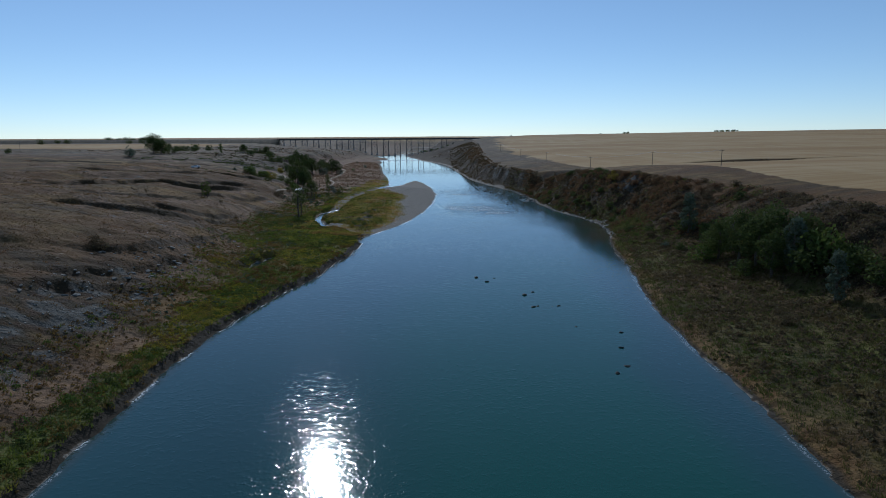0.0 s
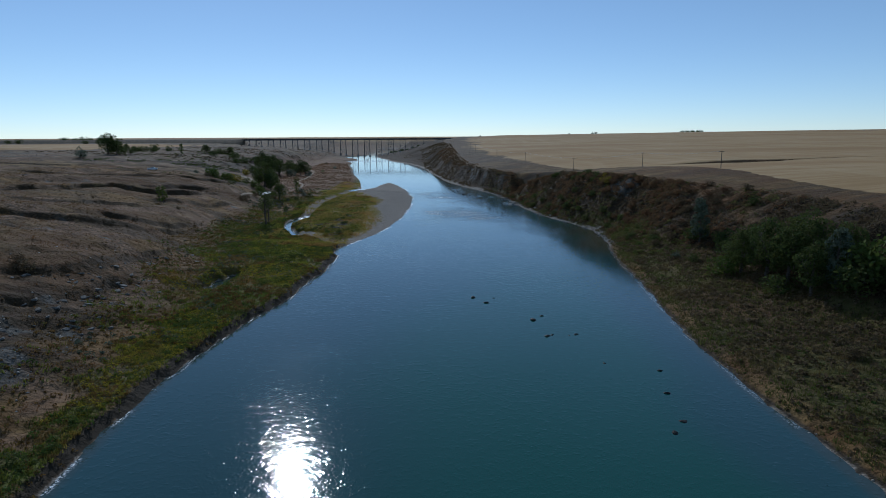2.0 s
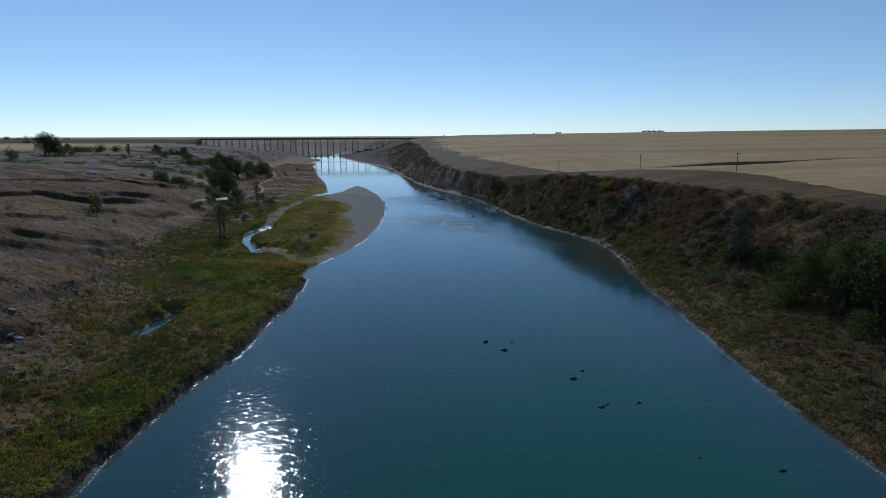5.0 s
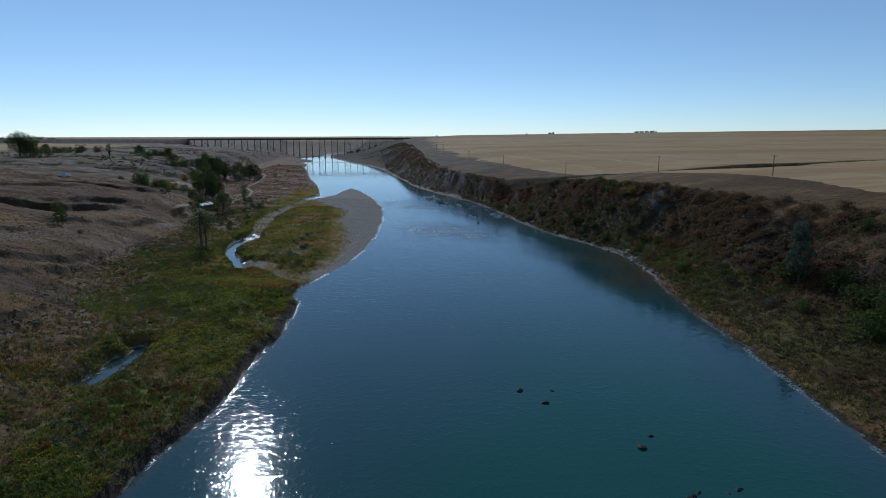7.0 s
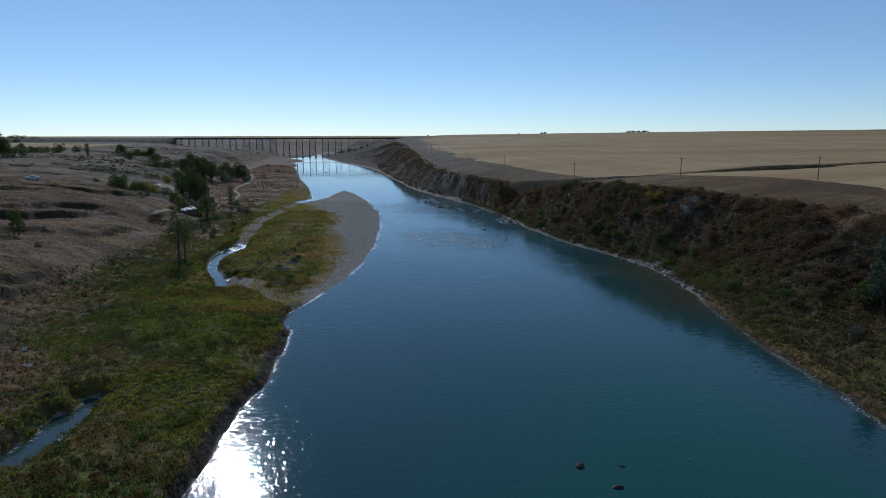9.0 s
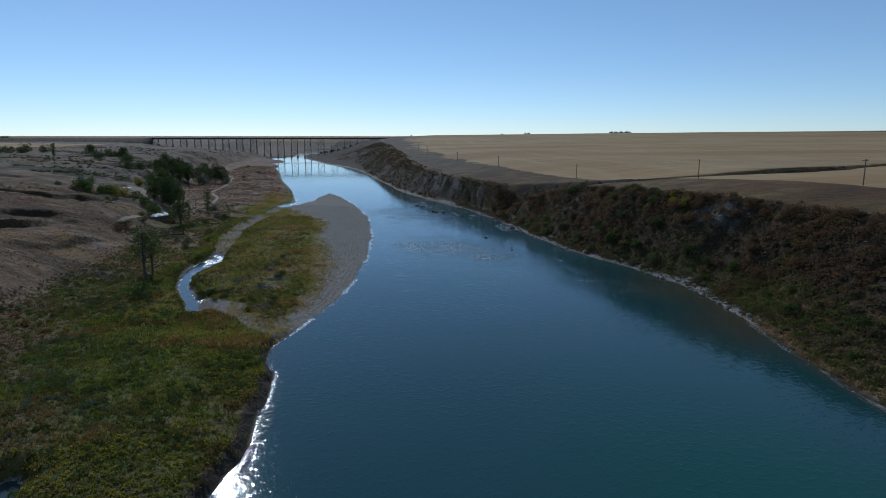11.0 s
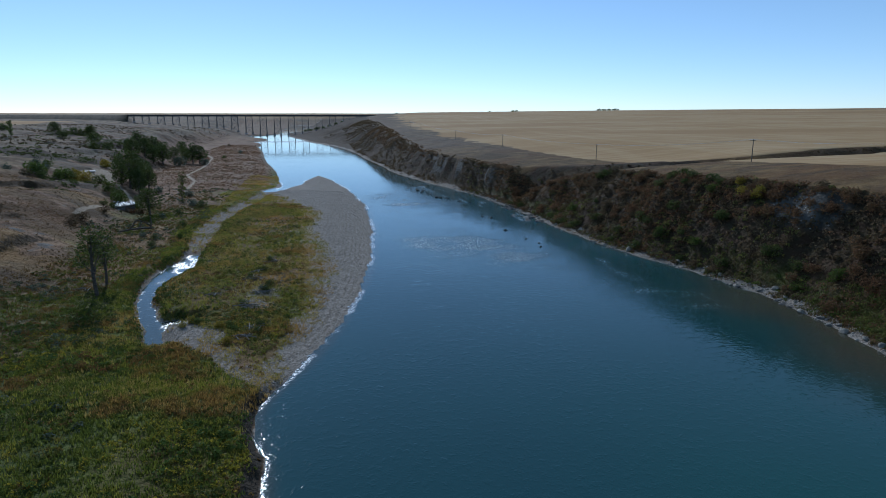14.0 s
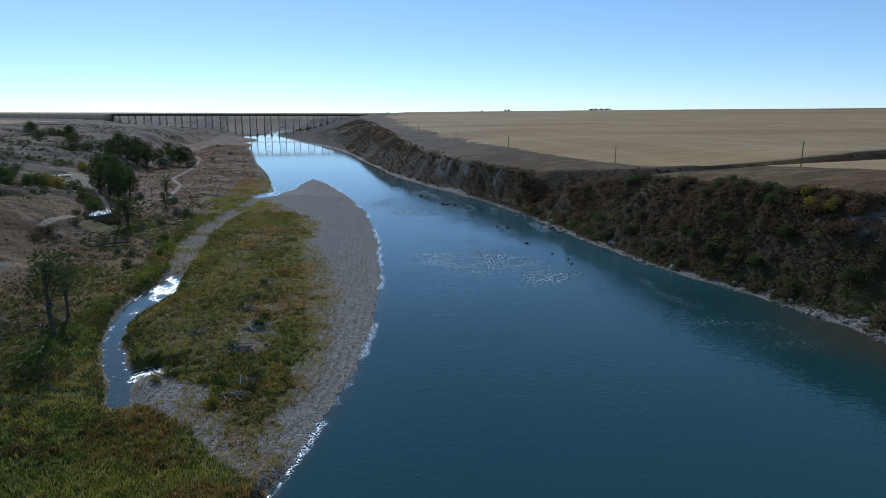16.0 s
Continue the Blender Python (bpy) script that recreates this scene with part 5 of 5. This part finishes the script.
scrub("rusty_weeds", "rust-brown dry weeds in patches on the river flat", 14000, (-86, -26, 60, 480),
      lambda x, y, z, k: (k["gravel"] < 0.55) * (z > 0.2) * (z < 6) * (k["track"] < 0.2) * smooth(fbm(x, y, 13, 3, 179) + 0.45 * smooth(-x - 0.06 * (y - 100), 44, 60), 0.05, 0.35), 0.55, 15, 0.29, DRYWEED, 523)
scrub("far_scrub", "dark scrub on the far valley sides", 13000, (-330, 120, 520, 1330),
      lambda x, y, z, k: (z > 4) * (k["field"] < 0.7) * (k["track"] < 0.2) * smooth(fbm(x * 0.6, y, 34, 3, 180), 0.08, 0.4) * (x < spline(y, EAST_RIM)), 1.1, 16, 0.8, LEAF_BROWN, 524)
def off_spur(x, y):
    """Less scrub on the grassy spurs at the south end of the bluff."""
    return 1 - 0.92 * (1 - smooth(y, 232, 248)) * smooth(y, 165, 185) * smooth(ridged(x * 0.28, y, 26, 4, 31), -0.05, 0.2) * smooth(x, 84, 92)


scrub("russet_scrub", "russet and orange autumn scrub covering the bluff", 17000, (46, 112, 195, 480),
      lambda x, y, z, k: k["shrub"] * smooth(fbm(x, y, 17, 3, 87) + 0.25 * smooth(z, 6, 15), -0.1, 0.3) * (x < spline(y, EAST_RIM) + 2) * off_spur(x, y), 1.3, 30, 0.46, LEAF_RUSSET, 511)
scrub("brown_scrub", "brown twiggy scrub covering the bluff", 30000, (46, 114, 60, 480),
      lambda x, y, z, k: np.maximum(k["shrub"], (z > 2) * (z < 19) * (k["field"] < 0.3) * (y < 210) * 0.45) * smooth(fbm(x, y, 13, 3, 88), -0.75, -0.3) * (x < spline(y, EAST_RIM) + 3) * off_spur(x, y), 1.0, 15, 0.56, LEAF_BROWN, 512)
scrub("olive_scrub", "olive and dull green scrub between the russet bushes", 7000, (46, 112, 195, 480),
      lambda x, y, z, k: k["shrub"] * smooth(fbm(x, y, 14, 3, 188), 0.0, 0.3) * (x < spline(y, EAST_RIM) + 1), 1.2, 26, 0.46, LEAF_OLIVE, 541)
scrub("far_bluff_scrub", "dark brown scrub on the far bluff", 8000, (12, 80, 470, 1150),
      lambda x, y, z, k: k["shrub"] * smooth(fbm(x, y, 20, 3, 189), -0.5, 0.0) * (x < spline(y, EAST_RIM) + 3), 1.5, 14, 0.85, LEAF_BROWN, 542)
scrub("far_russet_scrub", "rusty scrub on the far bluff crest", 3000, (30, 70, 520, 900),
      lambda x, y, z, k: k["shrub"] * smooth(z, 8, 15) * (x < spline(y, EAST_RIM) + 3), 1.4, 16, 0.8, LEAF_RUSSET, 543)
scrub("hollow_scrub", "dark mixed scrub in the hollows above the grove", 7000, (-230, -108, 385, 680),
      lambda x, y, z, k: k["shrub"] * (k["track"] < 0.2) * smooth(fbm(x, y, 12, 3, 190), -0.2, 0.2), 1.25, 26, 0.55, LEAF, 544)
scrub("green_scrub", "green shrubs and weeds along the bluff foot", 15000, (44, 100, 60, 420),
      lambda x, y, z, k: (z > 0.6) * (1 - smooth(z, 4, 11)) * (k["gravel"] < 0.5) * smooth(fbm(x, y, 15, 3, 89), -0.25, 0.15) * smooth(y, 165, 250), 1.15, 40, 0.42, LEAF_OLIVE, 513)
scrub("yellow_scrub", "yellow-green shrubs low on the bluff", 2600, (44, 100, 200, 400),
      lambda x, y, z, k: (z > 0.8) * (1 - smooth(z, 3, 9)) * (k["gravel"] < 0.5) * smooth(fbm(x, y, 12, 3, 91), 0.05, 0.3), 1.2, 40, 0.42, LEAF_BRIGHT, 519)
scrub("bank_weeds", "bright green weeds along the east waterline", 2600, (42, 80, 90, 420),
      lambda x, y, z, k: (z > 0.35) * (z < 1.7) * smooth(fbm(x, y, 8, 2, 90), -0.2, 0.2), 0.55, 26, 0.3, LEAF_BRIGHT, 514)
# scrub also crowds the scarp fronts to deepen their painted shade
scrub("slope_scrub", "dark low scrub in the hollows of the west slope", 13000, (-230, -52, 70, 700),
      lambda x, y, z, k: (k["green"] < 0.6) * (k["track"] < 0.2) * (k["gravel"] < 0.2) * np.maximum(0.8 * smooth(fbm(x * 0.4, y, 13, 3, 92) + 0.25 * smooth(y, 420, 520), 0.36, 0.6), 0.9 * (k["cut"] > 0.45)), 0.5, 16, 0.4, LEAF_BROWN, 515)
scrub("willow_scrub", "grey-green willow scrub at the foot of the west slope", 2200, (-92, -48, 120, 480),
      lambda x, y, z, k: (z > 0.5) * (z < 4.5) * (k["gravel"] < 0.3) * smooth(fbm(x, y, 10, 3, 94), 0.15, 0.4), 0.8, 34, 0.36, LEAF_SILVER, 516)
scrub("flat_shrubs", "dark green low shrubs along the dry creek", 2400, (-95, -40, 240, 520),
      lambda x, y, z, k: (z > 0.5) * (z < 3.5) * (k["gravel"] < 0.3) * (k["track"] < 0.2) * smooth(fbm(x, y, 9, 3, 96), 0.1, 0.4) * smooth(-x - 0.0 * y, 56, 62), 0.8, 34, 0.36, LEAF, 517)
scrub("gully_scrub", "dark scrub filling the ravine in the field", 5200, (54, 420, 340, 460),
      lambda x, y, z, k: (line_distance(x, y, GULLY) < 11) * 1.0, 0.9, 30, 0.45, LEAF_BROWN, 518)


# ---- stones ----
def stone_mesh(seed, material, flat=0.6, sub=1):
    rng = np.random.default_rng(seed)
    bm = bmesh.new()
    bmesh.ops.create_icosphere(bm, subdivisions=sub, radius=1)
    cut = [Vector(rng.normal(size=3)).normalized() for _ in range(6)]
    for v in bm.verts:
        p = v.co.copy()
        for c in cut:
            over = p.dot(c) - 0.62
            if over > 0:
                p -= c * over * 0.85
        v.co = Vector((p.x * rng.uniform(0.9, 1.1), p.y * rng.uniform(0.9, 1.1) * 0.8, p.z * flat))
    me = bpy.data.meshes.new("stone")
    bm.to_mesh(me)
    bm.free()
    me.materials.append(material)
    return me


BOULDERS = [stone_mesh(600 + i, STONE, 0.65, 2) for i in range(5)]


def slab_mesh(seed, material):
    """A broken plate of bedded rock: uneven outline, chipped upper edge."""
    rng = np.random.default_rng(seed)
    n = int(rng.integers(5, 8))
    q = np.sort(np.linspace(0, 2 * np.pi, n, endpoint=False) + rng.uniform(-0.35, 0.35, n))
    r = rng.uniform(0.6, 1.1, n)
    bm = bmesh.new()
    low = [bm.verts.new((1.15 * r[i] * math.cos(q[i]), 0.72 * r[i] * math.sin(q[i]), -0.2)) for i in range(n)]
    mid = [bm.verts.new((1.1 * r[i] * math.cos(q[i]), 0.7 * r[i] * math.sin(q[i]), 0.12 + rng.uniform(-0.03, 0.03))) for i in range(n)]
    top = [bm.verts.new((0.9 * r[i] * math.cos(q[i]), 0.55 * r[i] * math.sin(q[i]), 0.2 + rng.uniform(-0.04, 0.04))) for i in range(n)]
    for a, b in ((low, mid), (mid, top)):
        for i in range(n):
            bm.faces.new((a[i], a[(i + 1) % n], b[(i + 1) % n], b[i]))
    bm.faces.new(top)
    bm.faces.new(low[::-1])
    me = bpy.data.meshes.new("slab")
    bm.to_mesh(me)
    bm.free()
    me.materials.append(material)
    return me


SLABS = [slab_mesh(620 + i, SLAB) for i in range(7)]


WETS = [stone_mesh(640 + i, WETSTONE, 0.6, 2) for i in range(5)]


def stone(x, y, size, kind, name, label, group, sink=0.3, n=[0]):
    n[0] += 1
    meshes = {"slab": SLABS, "boulder": BOULDERS, "wet": WETS}[kind]
    ob = new(name, meshes[n[0] % len(meshes)])
    z = max(ground_height(x, y), -0.25)
    ob.matrix_basis = Matrix.LocRotScale((x, y, z + size * (0.5 - sink) * (0.32 if kind == "slab" else 0.6)), Euler((0.32 * math.sin(n[0] * 2.3), 0.3 * math.cos(n[0] * 1.7), n[0] * 1.3)), (size, size, size))
    return tagged(ob, label, "rock", group)


for rx, ry, rs in [(8.9, 167.2, 0.8), (13.8, 166.4, 0.5), (25.8, 137.6, 0.65), (26.6, 121.8, 0.5), (31.9, 109, 0.7), (27.8, 96.4, 0.65), (21.8, 150.6, 0.6), (21.2, 137.6, 0.6), (32.1, 98.8, 0.4)]:
    stone(rx, ry, rs * 1.0, "wet", "river_boulder", "dark wet boulder breaking the river surface", "boulders in the river", 0.22)
for rx, ry, rs in [(11.5, 162.4, 0.9), (19.4, 148, 0.9), (20.2, 137, 0.8), (24.4, 137.2, 0.5), (30.4, 99.6, 0.8), (34.5, 118, 0.7)]:
    stone(rx, ry, rs, "wet", "river_boulder", "dark flat boulder barely breaking the river surface", "boulders in the river", 0.42)
for rx, ry, rs in [(24.4, 466.8, 1.1), (27.6, 466.2, 0.8), (28.5, 451.8, 0.9), (29.2, 439.5, 1.2), (30.5, 437.4, 1.1), (33, 434.1, 0.9), (38.2, 379, 0.9), (35.9, 382.6, 0.9), (36, 353.7, 0.8), (38.2, 338.9, 0.7),
                   (39.8, 332.1, 0.6), (38.7, 327, 0.7), (31, 392, 0.6), (40, 420, 0.8), (36, 425, 0.8), (25, 458, 0.8), (20, 470, 0.7), (41.5, 463, 0.7)]:
    stone(rx, ry, rs, "wet", "rapids_boulder", "dark boulder in the riffle", "boulders in the riffle", 0.15)
for i in range(150):
    sy = 240 + 230 * (i / 150) + RNG.uniform(-2, 2)
    sx = float(spline(np.array([sy]), EAST_BANK)[0]) + RNG.uniform(-0.6, 4.2)
    stone(sx, sy, RNG.uniform(0.35, 1.0) * (1.7 if i % 17 == 0 else 1), "slab" if i % 3 else "boulder", "shore_rock", "pale angular rock on the east shoreline", "rocks along the east shore")
for i in range(26):
    stone(51 + RNG.uniform(-4, 3), 384 + RNG.uniform(-18, 20), RNG.uniform(0.7, 1.9), "slab", "shore_slab", "large pale rock slab fallen from the bluff", "fallen slabs below the bluff")
for i in range(120):
    run = SCARPS[(6, 3, 7)[i % 3]][1]
    k = int(RNG.integers(0, len(run) - 1))
    u = RNG.uniform()
    sx = min(run[k][0] + (run[k + 1][0] - run[k][0]) * u + 1.5 + abs(RNG.normal(0, 2.6)), -58.5)
    sy = run[k][1] + (run[k + 1][1] - run[k][1]) * u + RNG.normal(0, 2.5)
    stone(sx, sy, RNG.uniform(0.3, 1.0), "slab", "hillside_slab", "pale sandstone slab on the eroded west slope", "slabs on the west slope", 0.45)


def cobbles(name, label, n, box, accept, lo, hi, seed):
    """Stones too many to count, joined."""
    rng = np.random.default_rng(seed)
    x, y = rng.uniform(box[0], box[1], n), rng.uniform(box[2], box[3], n)
    z, mk = land(x, y)
    keep = rng.uniform(size=n) < accept(x, y, z, mk)
    x, y, z = x[keep], y[keep], z[keep]
    n = len(x)
    base = np.array([(1, 0, 0), (0, 1, 0), (-1, 0, 0), (0, -1, 0), (0, 0, 0.7), (0, 0, -0.5)], float)
    tri = np.array([(0, 1, 4), (1, 2, 4), (2, 3, 4), (3, 0, 4), (1, 0, 5), (2, 1, 5), (3, 2, 5), (0, 3, 5)])
    s = rng.uniform(lo, hi, n) ** 1.0
    v = base[None] * (s[:, None] * rng.uniform(0.6, 1.2, (n, 6)))[..., None]
    a = rng.uniform(0, 6.3, n)
    vx = v[..., 0] * np.cos(a)[:, None] - v[..., 1] * np.sin(a)[:, None]
    vy = v[..., 0] * np.sin(a)[:, None] + v[..., 1] * np.cos(a)[:, None]
    v = np.stack([vx + x[:, None], vy + y[:, None], v[..., 2] + z[:, None]], -1).reshape(-1, 3)
    f = (tri[None] + (np.arange(n) * 6)[:, None, None]).reshape(-1, 3)
    ob = new(name, mesh_of(name, v, f, COBBLE))
    return tagged(ob, label, "stones", kind="stuff")


mc = Mat("mixed cobbles", 0.8)
mc.colour(mc.mix(mc.island(), (0.1, 0.09, 0.075), (0.34, 0.31, 0.265)))
COBBLE = mc.mat
cobbles("bar_cobbles", "grey cobbles on the gravel bar", 38000, (-48, -2, 236, 470), lambda x, y, z, k: (k["gravel"] > 0.45) * (z > -0.1) * 0.8, 0.05, 0.17, 701)
cobbles("shore_cobbles", "pale cobbles along the east waterline", 40000, (40, 76, 55, 520), lambda x, y, z, k: (z > -0.12) * (z < np.where(y < 235, 0.12, 1.1)) * np.where(y < 235, 0.2, 0.85) * smooth(fbm(x, y, 8, 2, 190), -0.4, 0.1), 0.08, 0.36, 702)
cobbles("slope_rubble", "grey rubble on the eroded west slope", 6000, (-90, -50, 62, 190), lambda x, y, z, k: k["bare"] * 0.8 + 0.02, 0.08, 0.35, 703)
cobbles("bluff_rubble", "grey rubble on the bare bluff faces", 14000, (52, 100, 215, 470), lambda x, y, z, k: (k["bare"] > 0.25) * 0.6, 0.1, 0.4, 704)


# ---- driftwood, dead tree, shed, truck ----
def wood_pile(x, y, n, spread, seed, label, name="driftwood_pile", longest=3.2):
    rng = np.random.default_rng(seed)
    root = thing(name, label, "driftwood", "driftwood on the gravel bar", pose(x, y, ground_height(x, y)))
    for i in range(n):
        bm = bmesh.new()
        a = rng.normal(0, spread * 0.35, 3)
        q, l = rng.uniform(-0.6, 0.9) + (1.6 if i % 3 == 0 else 0), rng.uniform(0.5, 1) * longest
        d = Vector((math.cos(q), math.sin(q), rng.uniform(-0.06, 0.16))) * l
        p = Vector((a[0], a[1] * 0.5, abs(a[2]) * 0.3 + 0.12))
        add_rod(bm, p - d / 2, p + d / 2, rng.uniform(0.06, 0.14), rng.uniform(0.03, 0.07), 6, 0.12)
        part("log", (bm, DRIFT), root)
    return root


wood_pile(-34.4, 266.6, 18, 2.2, 801, "dark tangled driftwood heap on the gravel bar")
wood_pile(-35.6, 262.3, 14, 2.4, 807, "bleached driftwood logs piled on the gravel bar")
wood_pile(-36.4, 278, 18, 3.0, 802, "grey driftwood heap among weeds", longest=4.2)
wood_pile(-34.8, 288, 14, 2.4, 803, "grey driftwood heap among weeds", longest=3.8)
wood_pile(-37.4, 298.6, 12, 2.5, 804, "scattered bleached branches on the bar")
wood_pile(-37, 304.8, 10, 2.4, 808, "scattered bleached branches on the bar")
wood_pile(-34.7, 315.4, 10, 2.2, 809, "scattered bleached branches on the bar")
wood_pile(-43.3, 287.3, 6, 1.8, 805, "scattered bleached branches on the bar")
wood_pile(-70.5, 296, 5, 2.0, 806, "scattered bleached branches in grass")
for bx, by in [(-33.2, 268), (-33.4, 264.6), (-37.4, 279.5), (-33.8, 289.5), (-38, 300), (-36, 306), (-35, 317), (-33.5, 294)]:
    plant("dark", bx, by, 1.5, 1.1, "bushes on the gravel bar")
for bx, by, bk in [(-39.9, 267.1, "yellow"), (-38.1, 267.3, "green"), (-37.4, 265.8, "green"), (-43.9, 269.4, "green"), (-45, 270.2, "yellow"), (-37.8, 260.3, "yellow"), (-46, 268, "yellow"), (-34.6, 290, "silver")]:
    plant(bk, bx, by, 1.5, 1.2, "bushes on the gravel bar")


def dead_tree(x, y):
    root = thing("fallen_tree", "dark fallen dead tree with bent bare limbs", "dead tree", m=pose(x, y, ground_height(x, y), 0, 0, 15))
    bm = bmesh.new()
    add_rod(bm, (-4.5, 0, 0.3), (4.5, 0.6, 0.7), 0.2, 0.34, 8, 0.3)
    part("trunk", (bm, BARK), root)
    for a, b in [((-2, 0, 0.5), (0.2, 0.4, 3.2)), ((0.2, 0.4, 3.2), (2.6, 0.2, 2.6)), ((2.6, 0.2, 2.6), (4.4, 0.6, 0.8)), ((0.3, 0.3, 0.6), (1.8, 0.4, 2.2)), ((4.2, 0.5, 0.5), (4.4, 0.4, 4.2))]:
        bm = bmesh.new()
        add_rod(bm, a, b, 0.22, 0.16, 7, 0.3)
        part("limb", (bm, BARK), root)


dead_tree(-78.3, 364.8)


def shed(x, y):
    z = ground_height(x, y)
    root = thing("collapsed_shed", "collapsed shed with pale bare roof boards among bushes", "shed", m=pose(x, y, z, 0, 0, 25) @ Matrix.Scale(1.35, 4))
    for s in (-1, 1):
        bm = bmesh.new()
        slope, drop = ((-14, 0.0) if s < 0 else (-36, -0.45))
        add_box(bm, (5.2, 2.9, 0.06), (0.3 * s, s * 1.22, 1.62 + drop), (s * slope, 5 * s, 0))
        roof = part("roof", (bm, DRIFT), root, "sagging board roof")
        for i in range(9):
            bm = bmesh.new()
            add_box(bm, (0.4, 2.3 + 0.8 * math.sin(i * 3.7 + s), 0.05), (-2.3 + i * 0.56, s * (1.25 + 0.3 * math.sin(i * 4.1)), 1.74 + drop + 0.12 * math.sin(i * 2) - 0.05 * s * (i - 4)), (s * slope + 7 * math.sin(i * 2.9), 0, 9 * math.sin(i * 5)))
            part("board", (bm, PALEWOOD), roof, "pale weathered roof board")
    for wx, wy, sx, sy in [(0, -2.1, 4.6, 0.1), (0, 2.1, 4.6, 0.1), (-2.3, 0, 0.1, 4.2), (2.3, 0, 0.1, 4.2)]:
        bm = bmesh.new()
        add_box(bm, (sx, sy, 1.6), (wx, wy, 0.5), (0, 4, 0))
        part("wall", (bm, DRIFT), root)
    for i in range(6):
        bm = bmesh.new()
        add_rod(bm, (-3.5 + 0.9 * i, -3 + 0.3 * i, 0.1), (-5 + 0.8 * i, -2.2, 0.5), 0.09, 0.07, 5)
        part("beam", (bm, PALEWOOD), root)


PALEWOOD = plain_material("sun-bleached boards", (0.42, 0.40, 0.37), (0.68, 0.66, 0.63), 3, 0.6)
shed(-92.1, 404.0)
for bx, by, bk, bh in [(-94.5, 399.5, "dark", 2.6), (-97.5, 400, "dark", 2.4), (-88.5, 399, "russet", 2.6), (-86, 402, "brown", 3)]:
    plant(bk, bx, by, bh, 1.1, "bushes round the shed")


def pickup(x, y, turn):
    root = thing("pickup_truck", "silver-white pickup truck parked on the dry bench", "pickup truck", m=pose(x, y, ground_height(x, y) + 0.1, 0, 0, turn))
    bm = bmesh.new()
    add_box(bm, (5.4, 1.9, 0.62), (0, 0, 0.8), bevel=0.1)
    add_box(bm, (1.5, 1.8, 0.35), (1.9, 0, 1.2), bevel=0.1)
    for s in (-0.9, 0.9):
        add_box(bm, (1.9, 0.08, 0.4), (-1.7, s, 1.25), bevel=0.02)
    add_box(bm, (0.08, 1.85, 0.4), (-2.65, 0, 1.25), bevel=0.02)
    part("body", (bm, PAINT), root)
    bm = bmesh.new()
    v = bmesh.ops.create_cube(bm, size=1)["verts"]
    for p in v:
        p.co = Vector((p.co.x * (1.5 if p.co.z > 0 else 2.3) + 0.25, p.co.y * (1.5 if p.co.z > 0 else 1.78), p.co.z * 0.72 + 1.5))
    part("cab", (bm, PAINT), root)
    for px, sx in ((1.25, 0.1), (-0.72, 0.1)):
        bm = bmesh.new()
        add_box(bm, (0.06, 1.45, 0.5), (px - (0.1 if px > 0 else 0.0), 0, 1.52), (0, -32 if px > 0 else 28, 0))
        part("windscreen", (bm, GLASS), root, "dark tinted glass")
    for s in (-1, 1):
        bm = bmesh.new()
        add_box(bm, (1.55, 0.05, 0.42), (0.25, s * 0.84, 1.52), (s * 11, 0, 0))
        part("side_window", (bm, GLASS), root, "dark tinted glass")
        for wx in (-1.75, 1.7):
            bm = bmesh.new()
            add_rod(bm, (wx, s * 0.72, 0.36), (wx, s * 0.98, 0.36), 0.4, 0.4, 14)
            wheel = part("wheel", (bm, RUBBER), root, "black tyre")
            bm = bmesh.new()
            add_rod(bm, (wx, s * 0.97, 0.36), (wx, s * 1.0, 0.36), 0.22, 0.2, 10)
            part("rim", (bm, WIRE), wheel, "grey metal rim")
    for s in (-0.65, 0.65):
        bm = bmesh.new()
        add_box(bm, (0.06, 0.35, 0.18), (2.7, s, 0.95), bevel=0.02)
        part("headlight", (bm, CONCRETE), root)


PAINT = plain_material("silver-white car paint", (0.55, 0.56, 0.58), (0.68, 0.69, 0.7), 1, 0.25, 0.3, 0.5, 0.0)
GLASS = plain_material("dark tinted glass", (0.01, 0.012, 0.014), (0.02, 0.022, 0.024), 1, 0.08, 0.0, 0.5, 0.0)
RUBBER = plain_material("black rubber", (0.012, 0.012, 0.012), (0.03, 0.03, 0.03), 4, 0.8)
pickup(-156.5, 405, 8)

bm = bmesh.new()
add_box(bm, (6.0, 2.6, 0.35), (0, 0, 0.15), bevel=0.1)
me = bpy.data.meshes.new("concrete_slab")
bm.to_mesh(me)
bm.free()
me.materials.append(PALEWOOD)
slab = tagged(new("concrete_slab", me), "pale low concrete slab at the gravel lot", "slab")
slab.matrix_basis = pose(-129, 484, ground_height(-129, 484) - 0.05, 0, 0, 20)
bm = bmesh.new()
add_rod(bm, (0, 0, -0.4), (0.1, 0, 4.5), 0.16, 0.1, 7)
me = bpy.data.meshes.new("dead_trunk")
bm.to_mesh(me)
bm.free()
me.materials.append(BARK)
tagged(new("dead_trunk", me), "bare dead tree trunk standing in grass", "dead tree").matrix_basis = pose(-92, 475, ground_height(-92, 475))
